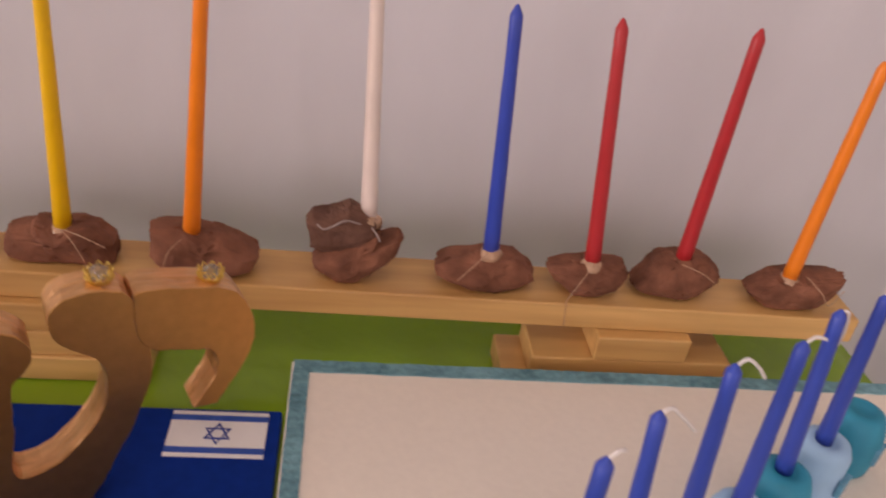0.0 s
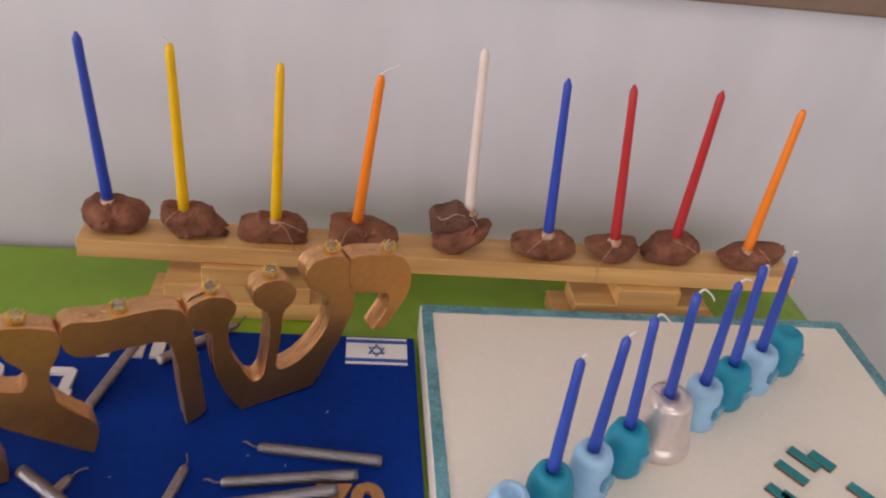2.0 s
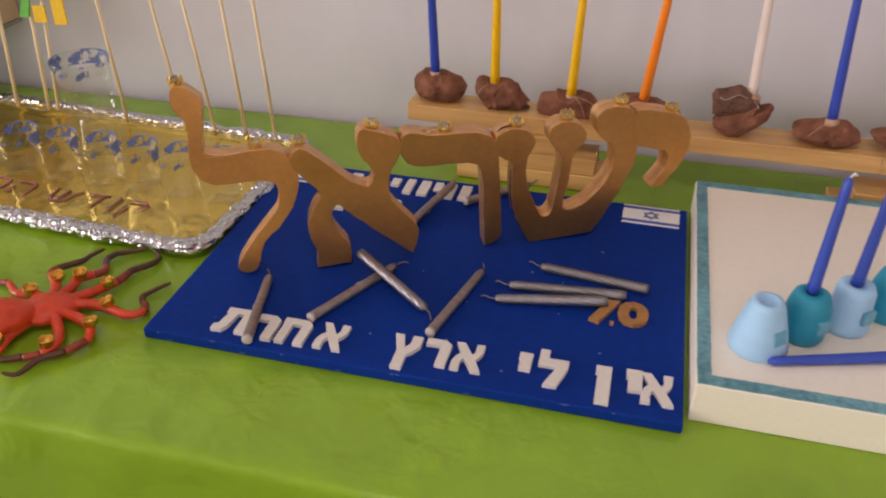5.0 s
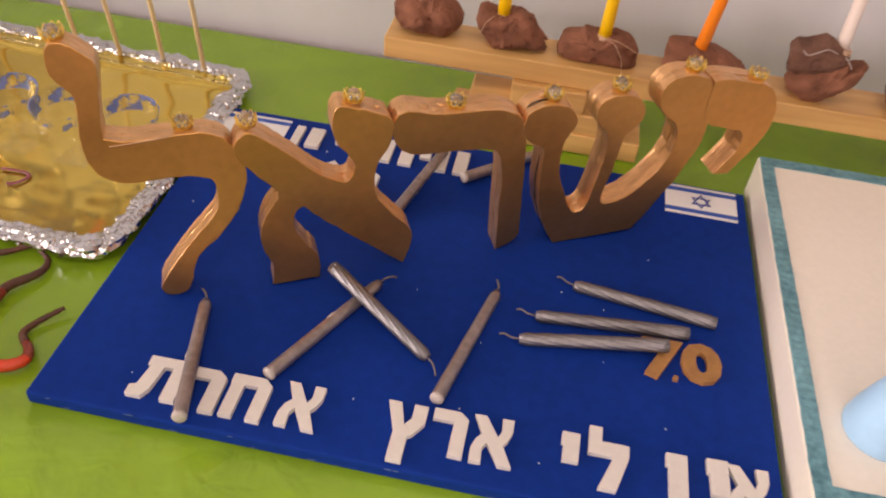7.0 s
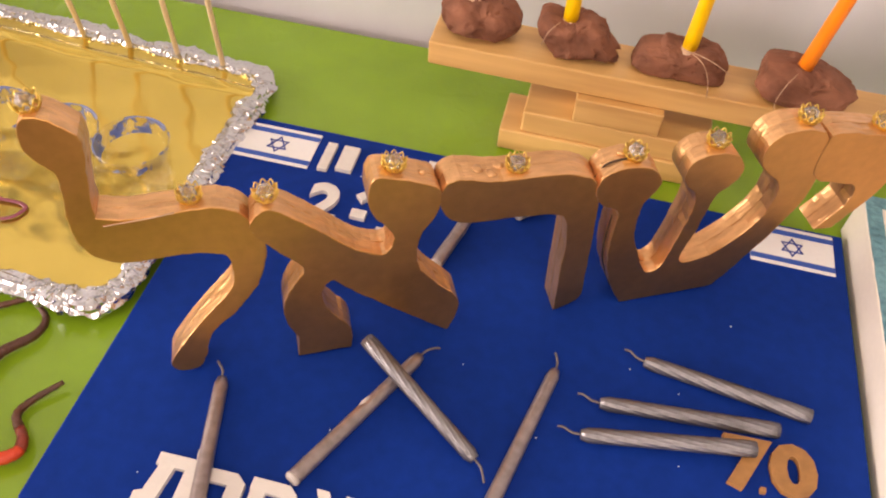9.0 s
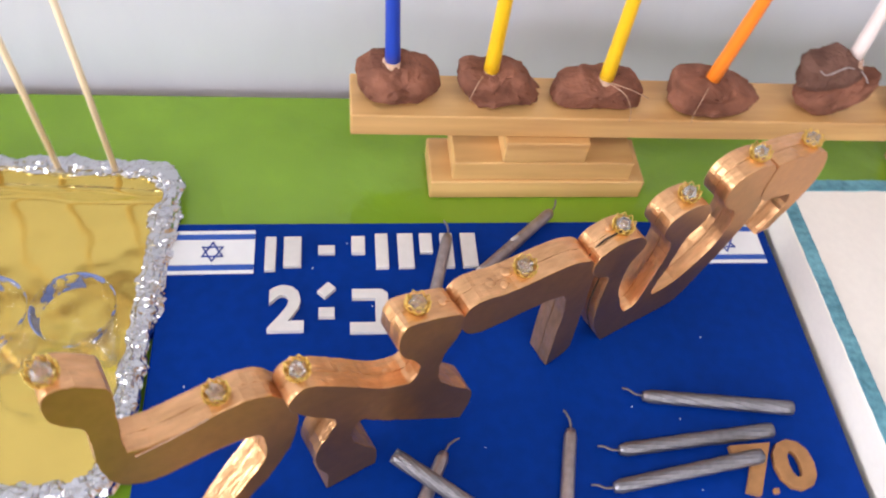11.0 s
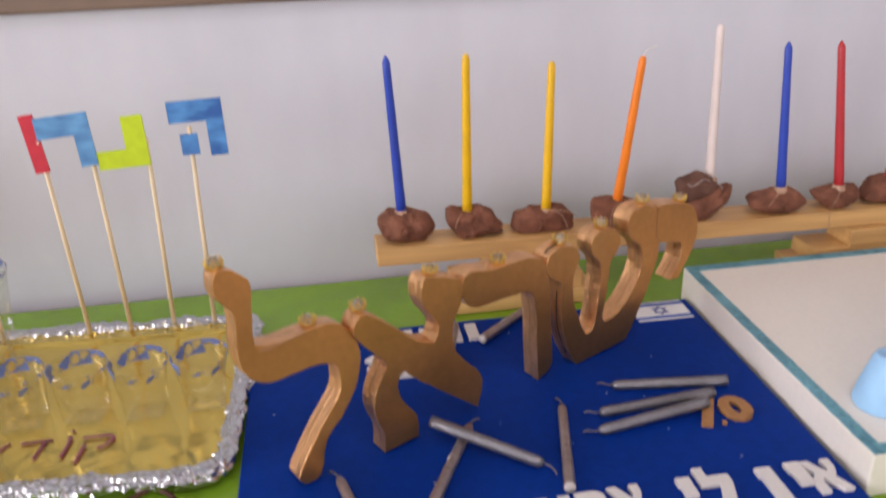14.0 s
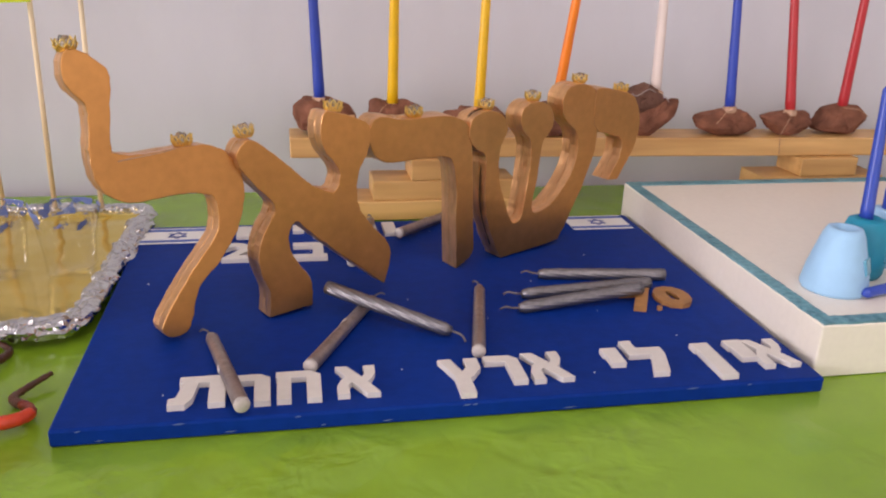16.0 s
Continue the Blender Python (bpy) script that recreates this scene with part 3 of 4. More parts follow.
def bead_cap(kind, u, v, lean=0.0, size=0.94):
    """A lacy gold bead cap, two tiers of wire loops, with a cut glass bead in it."""
    m = footing(kind) @ pose(u / 1000, THICK * 0.45, v / 1000, 0, lean, random.uniform(0, 60)) @ Matrix.Scale(size, 4)
    bm = crown(0.0058, 0.0070, 9)
    lower = crown(0.0060, 0.0040, 9)
    lower.transform(pose(0, 0, 0, 0, 0, 20))
    join(bm, lower)
    bm.transform(m)
    cap = part("bead_cap", bm, BEAD, gold, "gold filigree bead cap", smooth=True)
    gem = bmesh.new()
    bmesh.ops.create_icosphere(gem, subdivisions=1, radius=0.0047)
    for vert in gem.verts:
        vert.co *= 1 + random.uniform(-0.06, 0.06)
    gem.transform(m @ pose(0, 0, 0.0044, random.uniform(0, 50), random.uniform(0, 50)))
    part("bead", gem, CRYSTAL, cap, "cut clear glass bead")


for kind, u, v, lean in (("lamed", -32.5, 180.5, -8), ("lamed", 22, 124.8, 0), ("alef", 57, 126.5, -4), ("alef", 117, 136, 12), ("resh", 179, 126.5, 0), ("shin", 241, 126.5, 0), ("shin", 286, 129, 0), ("shin", 334, 139, 3), ("yod", 382, 128.5, 8)):
    bead_cap(kind, u, v, lean)


part("glue_thread", tube(curve_through([footing("lamed") @ Vector((u / 1000, -0.0002, v / 1000)) for u, v in ((-17, 121.0), (-10, 121.6), (-1, 122.4), (8, 123.2), (15, 124.4))], 5), 0.0004, 5), GLUE, gold, "pale dried glue thread", smooth=True)


gap = [(251, 21), (241, 46), (238, 65), (238, 82), (238, 94.5), (228, 99), (221.5, 107), (221.5, 116), (226, 124.5), (234, 127), (240, 127)]
part("gap", tube(curve_through([(u / 1000, THICK * 0.36 - FORWARD["shin"], v / 1000) for u, v in gap], 5), 0.00055, 5), CRACK, gold, "dark open seam in the wood", smooth=True)
for u, y, v, r in ((158, 0.004, 128, 0.0034), (165, 0.001, 127, 0.0028), (170, 0.007, 126.5, 0.0032), (235, 0.006, 127, 0.0024), (131, 0.004, 131, 0.002)):
    lumpy = bmesh.new()
    bmesh.ops.create_icosphere(lumpy, subdivisions=2, radius=r)
    for vert in lumpy.verts:
        vert.co *= 1 + 0.4 * noise.noise(vert.co * 400 + Vector((u, 0, 0)))
        vert.co.z *= 0.4
    lumpy.transform(pose(u / 1000, y, v / 1000))
    part("glue_lump", lumpy, GOLDEDGE, gold, "lump of glue painted gold", smooth=True)


# ---- candles ----
def flute_candle(name, a, b, material, label, lobes=11, wick=0.012, group="silver candles"):
    """A thin twisted candle lying from its foot a to its shoulder b, with a curled wick."""
    length = (Vector(b) - Vector(a)).length
    ob = thing(name, along(a, b), label, "candle", group)
    n = 22
    pts = [(0, 0, length * i / n) for i in range(n + 1)]
    radii = [0.0042 - 0.0004 * i / n for i in range(n + 1)]
    radii[0] *= 0.93
    radii[-1] *= 0.7
    part("stick", tube(pts, radii, 32, lobes, 0.11 if lobes else 0, 0.16), material, ob, smooth=True)
    if not lobes:
        part("foot", tube([(0, 0, -0.0004), (0, 0, 0.0006), (0, 0, 0.0022)], [0.0036, 0.0043, 0.00424], 16), PALEWAX, ob, "bare pale wax at the foot", smooth=True)
        for k in range(1):
            chip = bmesh.new()
            bmesh.ops.create_icosphere(chip, subdivisions=2, radius=0.002)
            a = random.uniform(0, 6.28)
            for v in chip.verts:
                v.co = (v.co.x * 0.35, v.co.y * 0.8, v.co.z * 1.5 * (1 + 0.5 * noise.noise(v.co * 500)))
            chip.transform(pose(0, 0, length * random.uniform(0.25, 0.6), 0, 0, math.degrees(a)) @ pose(0.0035, 0, 0) @ Matrix.Scale(1.4, 4))
            part("chip", chip, PALEWAX, ob, "chip in the silver paint", smooth=True)
    s = random.choice((-1, 1))
    line = curve_through([(0, 0, length - 0.001), (0.0006 * s, 0.0006, length + wick * 0.4), (0.003 * s, 0.001, length + wick * 0.75), (0.0045 * s, -0.001, length + wick)], 4)
    part("wick", tube(line, 0.0007, 6), DARKWICK, ob, "grey cotton wick", smooth=True)
    return ob


Z1 = TOP + 0.0042
twisted, dull = "silver twisted candle lying on the blue board", "dull silver-grey candle lying on the blue board"
flute_candle("silver_candle", (0.389, 0.149, Z1), (0.296, 0.161, Z1 - 0.0005), SILVER, twisted)
flute_candle("silver_candle", (0.371, 0.1355, Z1), (0.274, 0.127, Z1 - 0.0005), SILVER, twisted)
flute_candle("silver_candle", (0.357, 0.118, Z1 + 0.0045), (0.266, 0.105, Z1 - 0.0005), SILVER, "silver twisted candle resting on a wooden number")
flute_candle("silver_candle", (0.141, 0.125, Z1 + 0.0115), (0.214, 0.076, Z1), SILVER, "silver twisted candle lying across another candle")
flute_candle("silver_candle", (0.225, 0.047, Z1), (0.247, 0.141, Z1 - 0.0005), DULLSILVER, dull, 0)
flute_candle("silver_candle", (0.127, 0.041, Z1), (0.171, 0.130, Z1 - 0.0005), DULLSILVER, dull, 0)
flute_candle("silver_candle", (0.0925, -0.001, Z1 + 0.0035), (0.0705, 0.087, Z1 - 0.0005), DULLSILVER, "dull silver-grey candle resting on white letters", 0)
flute_candle("silver_candle", (0.163, 0.196, Z1), (0.186, 0.283, Z1 + 0.003), DULLSILVER, "dull silver-grey candle resting on white letters", 0)
flute_candle("silver_candle", (0.205, 0.252, Z1 + 0.0015), (0.262, 0.305, Z1 + 0.0005), DULLSILVER, dull, 0)


def taper(name, base, tip, material, label, group, r0=0.0052, r1=0.0042, pointed=True, wick=None, sides=20):
    """A slim standing candle with a cone tip."""
    length = (Vector(tip) - Vector(base)).length
    ob = thing(name, along(base, tip), label, "candle", group)
    n = 10
    prof = [(0.0, 0.0), (r0, 0.0)]
    for i in range(1, n + 1):
        prof.append((r0 + (r1 - r0) * i / n + 0.00008 * math.sin(i * 2.1), length * 0.955 * i / n))
    prof += ([(r1 * 0.95, length * 0.962), (r1 * 0.35, length * 0.992), (0.0, length)] if pointed else [(r1 * 0.9, length * 0.972), (r1 * 0.6, length * 0.99), (0.0, length * 0.996)])
    part("stick", lathe(prof, 6 if sides == 6 else sides), material, ob, smooth=True)
    if wick:
        turn = along(base, tip).to_3x3().inverted()
        line = curve_through([Vector((0, 0, length - 0.002))] + [turn @ Vector(p) + Vector((0, 0, length)) for p in wick], 5)
        part("wick", tube(line, 0.0008, 6), WICK, ob, "white cotton wick", smooth=True)
    return ob


# ---- stone candle holder behind ----
holder = thing("stone_candle_holder", pose(0.452, 0.358, 0), "pine plank on stacked wooden blocks carrying nine lava stones", "candle holder")
OX, OY = 0.452, 0.358


def local(x, y, z):
    return (x - OX, y - OY, z)


PLANK, SAG = 0.0748, 0.0078


def level(x):
    """The height of the plank's top, which slopes down a little to the right."""
    return PLANK - SAG * (x - 0.121)


plank = box(0.121 - OX, 0.7865 - OX, 0.338 - OY, 0.379 - OY, PLANK - 0.018, PLANK, 0.0012)
for v in plank.verts:
    v.co.z -= SAG * (v.co.x + OX - 0.121)
part("plank", plank, PINE, holder, "pale pine plank")
for x0, x1, y0, y1, z0, z1 in ((0.178, 0.3365, 0.330, 0.374, 0.0003, 0.018), (0.193, 0.3245, 0.332, 0.372, 0.0182, 0.036), (0.227, 0.287, 0.332, 0.372, 0.0362, 0.0553),
                               (0.556, 0.720, 0.330, 0.374, 0.0003, 0.0172), (0.573, 0.706, 0.331, 0.372, 0.0174, 0.0338), (0.612, 0.674, 0.330, 0.372, 0.034, 0.0523)):
    part("block", box(x0 - OX, x1 - OX, y0 - OY, y1 - OY, z0, z1, 0.0012), PINE, holder, "pine block")


def stone(x, y, z, w, d, h, seed, outline, material=ROCK):
    """A pitted, broken lump of lava with this front outline, in parts of its width (from its middle) and its height."""
    bm = bmesh.new()
    bmesh.ops.create_icosphere(bm, subdivisions=5, radius=1)
    o = Vector((seed * 7.3, seed * 3.1, seed * 1.7))
    ring = []
    for px, pz in outline:
        a = math.atan2(pz - 0.5, px * 2)
        ring.append((a, math.hypot(px * 2, pz - 0.5)))
    ring.sort()
    ring = [(ring[-1][0] - 2 * math.pi, ring[-1][1])] + ring + [(ring[0][0] + 2 * math.pi, ring[0][1])]

    def reach(a):
        for (a0, r0), (a1, r1) in zip(ring, ring[1:]):
            if a0 <= a <= a1:
                x0, z0, x1, z1 = r0 * math.cos(a0), r0 * math.sin(a0), r1 * math.cos(a1), r1 * math.sin(a1)
                c, s = math.cos(a), math.sin(a)
                low = c * (z1 - z0) - s * (x1 - x0)
                return (x0 * (z1 - z0) - z0 * (x1 - x0)) / low if abs(low) > 1e-6 else r0
        return 1.0

    for v in bm.verts:
        p = v.co.copy()
        a, flat = math.atan2(p.z, p.x), math.hypot(p.x, p.z)
        share = (flat ** 2.8 + abs(p.y) ** 2.8) ** (-1 / 2.8)
        r = reach(a) * flat * share
        chip = noise.noise(p * 1.6 + o)
        k = 1 + 0.05 * chip + 0.05 * noise.noise(p * 3.3 + o) + 0.028 * noise.noise(p * 8 + o) + 0.008 * noise.noise(p * 17 + o)
        pit = noise.noise(p * 5 + o * 3)
        if pit > 0.3:
            k -= 0.25 * (pit - 0.3)
        deep = p.y * share * (1 + 0.25 * noise.noise(p * 1.1 + o * 2))
        v.co = (x - OX + w / 2 * r * math.cos(a) * k, y - OY + d * 0.41 * deep * k, max(z + 0.0004, z + h * (0.5 + r * math.sin(a) * k)))
    return part("stone", bm, material, holder, "brown pitted lava stone", smooth=False)


def glue(x, y, z, r, seed):
    """A blob of glue round a candle's foot and a thread that ran off it."""
    bm = lathe([(0, -0.005), (r * 1.35, -0.005), (r * 1.2, -0.001), (r, 0.0006), (r * 0.75, 0.0016), (0, 0.002)], 18)
    for v in bm.verts:
        k = 1 + 0.35 * noise.noise(Vector((v.co.x * 240, v.co.y * 240, seed)))
        v.co = (v.co.x * k + x - OX, v.co.y * k + y - OY, v.co.z + z)
    part("glue", bm, GLUE, holder, "dried clear glue", smooth=True)


def thread(points):
    part("glue_thread", tube(curve_through([local(*p) for p in points], 5), 0.0003, 5), GLUE, holder, "thin dried glue thread", smooth=True)


# candle: x, y and height of its foot; stone: width, depth, height, shift along the plank, front outline
POTATO = ((-0.5, 0.75), (-0.33, 0.98), (0.08, 0.98), (0.36, 0.75), (0.5, 0.45), (0.4, 0.2), (0.26, 0.0), (-0.09, 0.05), (-0.4, 0.14), (-0.49, 0.48))
WEDGE = ((-0.5, 0.66), (-0.46, 0.93), (-0.36, 1.0), (-0.15, 0.93), (0.22, 0.99), (0.46, 0.83), (0.5, 0.64), (0.47, 0.3), (0.74, 0.2), (0.7, 0.1), (0.4, 0.12), (0.22, 0.04), (-0.19, 0.0), (-0.28, 0.13), (-0.47, 0.45))
BLOCK = ((-0.5, 0.2), (-0.44, 0.8), (-0.23, 0.84), (-0.2, 0.95), (0.0, 0.92), (0.2, 1.0), (0.35, 0.93), (0.5, 0.6), (0.5, 0.1), (0.4, 0.0), (-0.4, 0.02))
SLAB = ((-0.5, 0.3), (-0.5, 0.95), (-0.2, 1.0), (0.15, 0.85), (0.5, 0.5), (0.44, 0.15), (0.2, 0.0), (-0.25, 0.0), (-0.4, 0.05))
DIAMOND = ((-0.5, 0.58), (-0.42, 0.74), (-0.07, 0.96), (0.27, 0.92), (0.46, 0.58), (0.5, 0.34), (0.4, 0.14), (0.16, 0.0), (-0.15, 0.02), (-0.45, 0.3))
LENS = ((-0.5, 0.75), (-0.2, 0.9), (0.08, 1.0), (0.42, 0.92), (0.5, 0.6), (0.4, 0.3), (0.1, 0.0), (-0.15, 0.03), (-0.4, 0.45))
CHUNK = ((-0.5, 0.26), (-0.37, 0.51), (-0.27, 0.83), (0.01, 0.98), (0.31, 0.94), (0.48, 0.67), (0.5, 0.5), (0.3, 0.08), (0.14, 0.0), (-0.2, 0.06), (-0.46, 0.18))
SHELL = ((-0.5, 0.45), (-0.25, 0.85), (0.05, 0.95), (0.5, 1.0), (0.46, 0.45), (0.3, 0.1), (0.0, 0.0), (-0.3, 0.05))
KEEL = ((-0.5, 0.38), (-0.33, 0.6), (0.16, 0.78), (0.28, 1.0), (0.47, 0.97), (0.5, 0.85), (0.45, 0.54), (0.2, 0.23), (-0.03, 0.0), (-0.23, 0.0), (-0.45, 0.2))
KNOB = ((-0.5, 0.64), (-0.42, 0.82), (-0.2, 0.84), (0.08, 1.0), (0.28, 0.84), (0.47, 0.7), (0.5, 0.5), (0.33, 0.2), (0.14, 0.08), (-0.25, 0.0), (-0.42, 0.05), (-0.44, 0.38))
STONES = (
    ("blue", 0.148, 0.355, 0.1065, 0.057, 0.042, 0.0335, 0.005, True, (0.141, 0.354, 0.2555), POTATO),
    ("yellow", 0.212, 0.353, 0.1015, 0.048, 0.038, 0.032, 0.003, False, (0.212, 0.346, 0.255), WEDGE),
    ("yellow", 0.291, 0.353, 0.0965, 0.062, 0.036, 0.0265, -0.003, False, (0.295, 0.3585, 0.241), BLOCK),
    ("orange", 0.3625, 0.350, 0.0985, 0.062, 0.042, 0.031, 0.008, False, (0.3755, 0.3385, 0.245), SLAB),
    ("white", 0.464, 0.360, 0.1118, 0.046, 0.038, 0.026, -0.006, False, (0.458, 0.3585, 0.266), KEEL),
    ("blue", 0.539, 0.352, 0.0985, 0.064, 0.040, 0.0262, -0.001, True, (0.532, 0.363, 0.2445), DIAMOND),
    ("red", 0.6035, 0.351, 0.0952, 0.053, 0.036, 0.025, -0.001, True, (0.592, 0.3695, 0.241), LENS),
    ("red", 0.663, 0.356, 0.0965, 0.057, 0.040, 0.0312, -0.001, True, (0.6655, 0.358, 0.246), CHUNK),
    ("orange", 0.734, 0.350, 0.0925, 0.063, 0.040, 0.0268, 0.006, False, (0.740, 0.353, 0.2365), SHELL),
)
LOOSE = {1: [(-0.002, 0, 0.002), (-0.006, 0, 0.003)], 3: [(0.003, 0, 0.003), (0.009, 0.001, 0.005), (0.014, 0.001, 0.008)]}
NAMES = dict(blue="tall blue", yellow="tall yellow", orange="tall orange", white="tall cream-white", red="tall dark red")
for i, (key, x, y, z, w, d, h, dx, pointed, tip, outline) in enumerate(STONES):
    if key == "white":
        stone(0.4585, y - 0.006, level(0.4585) - 0.0008, 0.053, 0.036, 0.037, 21, outline)
        stone(0.449, y - 0.002, level(0.4585) + 0.0178, 0.044, 0.036, 0.0305, 22, KNOB, DARKROCK)
    else:
        stone(x + dx, y + 0.004, level(x + dx) - 0.0008, w, d, h, 3 + i, outline)
    glue(x, y, z, 0.0056, i)
    taper(NAMES[key].replace("tall ", "").replace("-", "_").replace("dark ", "") + "_candle", (x, y, z - 0.003), tip, WAXES[key], NAMES[key] + " wax candle standing in a lava stone", "candles on stones", 0.0050, 0.0036, pointed, LOOSE.get(i))
glue(0.460, 0.356, 0.1125, 0.0068, 9)
for line, r in (([(0.434, 0.346, 0.1125), (0.438, 0.3445, 0.1105), (0.443, 0.3445, 0.1125), (0.450, 0.345, 0.1165), (0.456, 0.347, 0.1145), (0.461, 0.349, 0.1115)], 0.0006),
                ([(0.463, 0.352, 0.112), (0.468, 0.346, 0.109), (0.471, 0.343, 0.105)], 0.0005)):
    part("wax_drip", tube(curve_through([local(*p) for p in line], 6), r, 6), DRIP, holder, "whitish dried wax drip on the stone", smooth=True)
thread([(0.292, 0.347, 0.0975), (0.300, 0.337, 0.0975), (0.306, 0.334, 0.088), (0.309, 0.3345, 0.075)])
thread([(0.293, 0.347, 0.098), (0.305, 0.340, 0.0985), (0.318, 0.338, 0.093)])
thread([(0.360, 0.344, 0.1), (0.353, 0.334, 0.096), (0.350, 0.331, 0.086), (0.351, 0.331, 0.078)])
thread([(0.206, 0.347, 0.102), (0.200, 0.338, 0.099), (0.197, 0.335, 0.091)])
thread([(0.602, 0.344, 0.097), (0.593, 0.335, 0.089), (0.587, 0.334, 0.077), (0.588, 0.337, 0.0735), (0.590, 0.3368, 0.055)])
thread([(0.537, 0.346, 0.101), (0.525, 0.336, 0.094), (0.518, 0.335, 0.086)])
thread([(0.742, 0.345, 0.097), (0.750, 0.336, 0.091), (0.757, 0.334, 0.083), (0.765, 0.337, 0.093)])
thread([(0.660, 0.349, 0.098), (0.670, 0.340, 0.098), (0.680, 0.338, 0.092)])

# ---- white board with clay-pot candle holder ----
WTOP = 0.035
white = thing("white_board", pose(0.424, 0.016, 0), "thick white foam board with a teal ribbon edge", "candle holder")
WX, WY = 0.424, 0.016
W, D = 0.411, 0.301
part("board", box(0, W, 0, D, 0.0003, WTOP, 0.0012), WHITE, white)


def ribbon(x0, x1, y0, y1):
    """A ribbon laid flat with a slightly wavy edge and cross ribs."""
    bm = bmesh.new()
    longwise = (x1 - x0) > (y1 - y0)
    n = 90
    rows = []
    for i in range(n + 1):
        t = i / n
        e = 0.0005 * noise.noise((t * 30, x0 * 9, y0 * 9))
        z = WTOP + 0.0009 + 0.0003 * (i % 2)
        if longwise:
            x = x0 + (x1 - x0) * t
            q = [(x, y0 + e, WTOP - 0.001), (x, y0 + e, z), (x, y1 + e, z), (x, y1 + e, WTOP - 0.001)]
        else:
            y = y0 + (y1 - y0) * t
            q = [(x0 + e, y, WTOP - 0.001), (x0 + e, y, z), (x1 + e, y, z), (x1 + e, y, WTOP - 0.001)]
        rows.append([bm.verts.new(p) for p in q])
    for a, b in zip(rows, rows[1:]):
        for k in range(3):
            bm.faces.new((a[k], a[k + 1], b[k + 1], b[k]))
    bm.faces.new(rows[0])
    bm.faces.new(rows[-1][::-1])
    return part("ribbon", bm, TAPE, white, "ribbed teal ribbon")


RW = 0.0105
ribbon(0.0012, W - 0.0012, D - RW, D - 0.0008)
ribbon(0.0012, W - 0.0012, 0.0008, RW)
ribbon(0.0008, RW, RW, D - RW)
ribbon(W - RW, W - 0.0008, RW, D - RW)


def pot(x, y, kind):
    """A small clay pot standing upside down, with a square glass tile on its side."""
    if kind == "pearl":
        prof = [(0, 0), (0.0232, 0), (0.0243, 0.003), (0.0233, 0.0085), (0.0217, 0.0098), (0.0212, 0.012), (0.0165, 0.0375), (0.0148, 0.0412), (0.0060, 0.0420), (0.0052, 0.036), (0, 0.036)]
        material, label = PEARL, "pearl-silver pot, larger than the others"
    elif kind == "wide":
        prof = [(0, 0), (0.0195, 0), (0.0205, 0.002), (0.0185, 0.012), (0.0125, 0.031), (0.0105, 0.0345), (0.0065, 0.035), (0.0055, 0.032), (0, 0.031)]
        material, label = SKYBLUE, "light blue cone-shaped pot with a glass tile"
    elif kind == "sky":
        prof = [(0, 0), (0.0150, 0), (0.0158, 0.002), (0.0152, 0.010), (0.0142, 0.012), (0.0138, 0.028), (0.0118, 0.0325), (0.0068, 0.0335), (0.0055, 0.0315), (0, 0.031)]
        material, label = SKYBLUE, "light blue pot with a glass tile"
    else:
        prof = [(0, 0), (0.0132, 0), (0.0150, 0.003), (0.0160, 0.014), (0.0152, 0.024), (0.0120, 0.0325), (0.0070, 0.0345), (0.0055, 0.0325), (0, 0.032)]
        material, label = TEAL, "teal pot with a glass tile"
    bm = lathe([(r * 1.03, z * 1.19) for r, z in prof], 28)
    bm.transform(pose(x - WX, y - WY, WTOP))
    ob = part("pot", bm, material, white, label, smooth=True)
    if kind != "pearl":
        r = 0.0160 if kind != "wide" else 0.0166
        bm = box(-0.0054, 0.0054, -0.0016, 0.0016, -0.0054, 0.0054, 0.0006)
        bm.transform(pose(x - WX, y - WY, WTOP + 0.019, 0, 0, 40) @ pose(0, -r, 0, -14 if kind == "wide" else 0))
        part("tile", bm, FELT, ob, "small square glass tile")


POTS = (("wide", 0.468, 0.076), ("teal", 0.500, 0.096), ("sky", 0.533, 0.116), ("teal", 0.565, 0.138), ("pearl", 0.600, 0.162), ("sky", 0.640, 0.188), ("teal", 0.672, 0.210), ("sky", 0.705, 0.232), ("teal", 0.738, 0.255))
for kind, x, y in POTS:
    pot(x - 0.001, y - 0.007, kind)
TIPS = ((0.5035, 0.104, 0.1615), (0.5395, 0.127, 0.162), (0.566, 0.151, 0.161), (0.601, 0.171, 0.168), (0.642, 0.193, 0.1635), (0.672, 0.218, 0.163), (0.7045, 0.234, 0.162))
WICKS = ([(0.002, 0, 0.002), (0.004, 0, 0.001)], [(0.003, 0, 0.002), (0.006, 0.001, 0.002)], [(0.004, 0, 0.001), (0.010, 0, -0.004), (0.016, 0, -0.010)], [(0.004, 0, 0.002), (0.010, 0, -0.002), (0.014, 0, -0.007)],
         [(0.004, 0, 0.002), (0.009, 0, 0.001)], [(0.003, -0.001, -0.001), (0.005, -0.001, -0.010), (0.005, -0.001, -0.020)], [(-0.002, 0, 0.003), (0.001, -0.001, 0.004)])
for (kind, x, y), tip, line in zip(POTS[1:8], TIPS, WICKS):
    taper("blue_candle", (x - 0.0015, y - 0.005, WTOP + (0.0425 if kind == "pearl" else 0.037)), tip, WAXES["royal"], "slim blue wax candle standing in a small pot", "candles in pots", 0.0046, 0.0033, True, line, 10)
taper("blue_candle", (0.563, 0.0755, WTOP + 0.0047), (0.472, 0.0475, WTOP + 0.0042), WAXES["royal"], "slim blue wax candle lying on the white board", "candles in pots", 0.0046, 0.0033, True, None, 10)

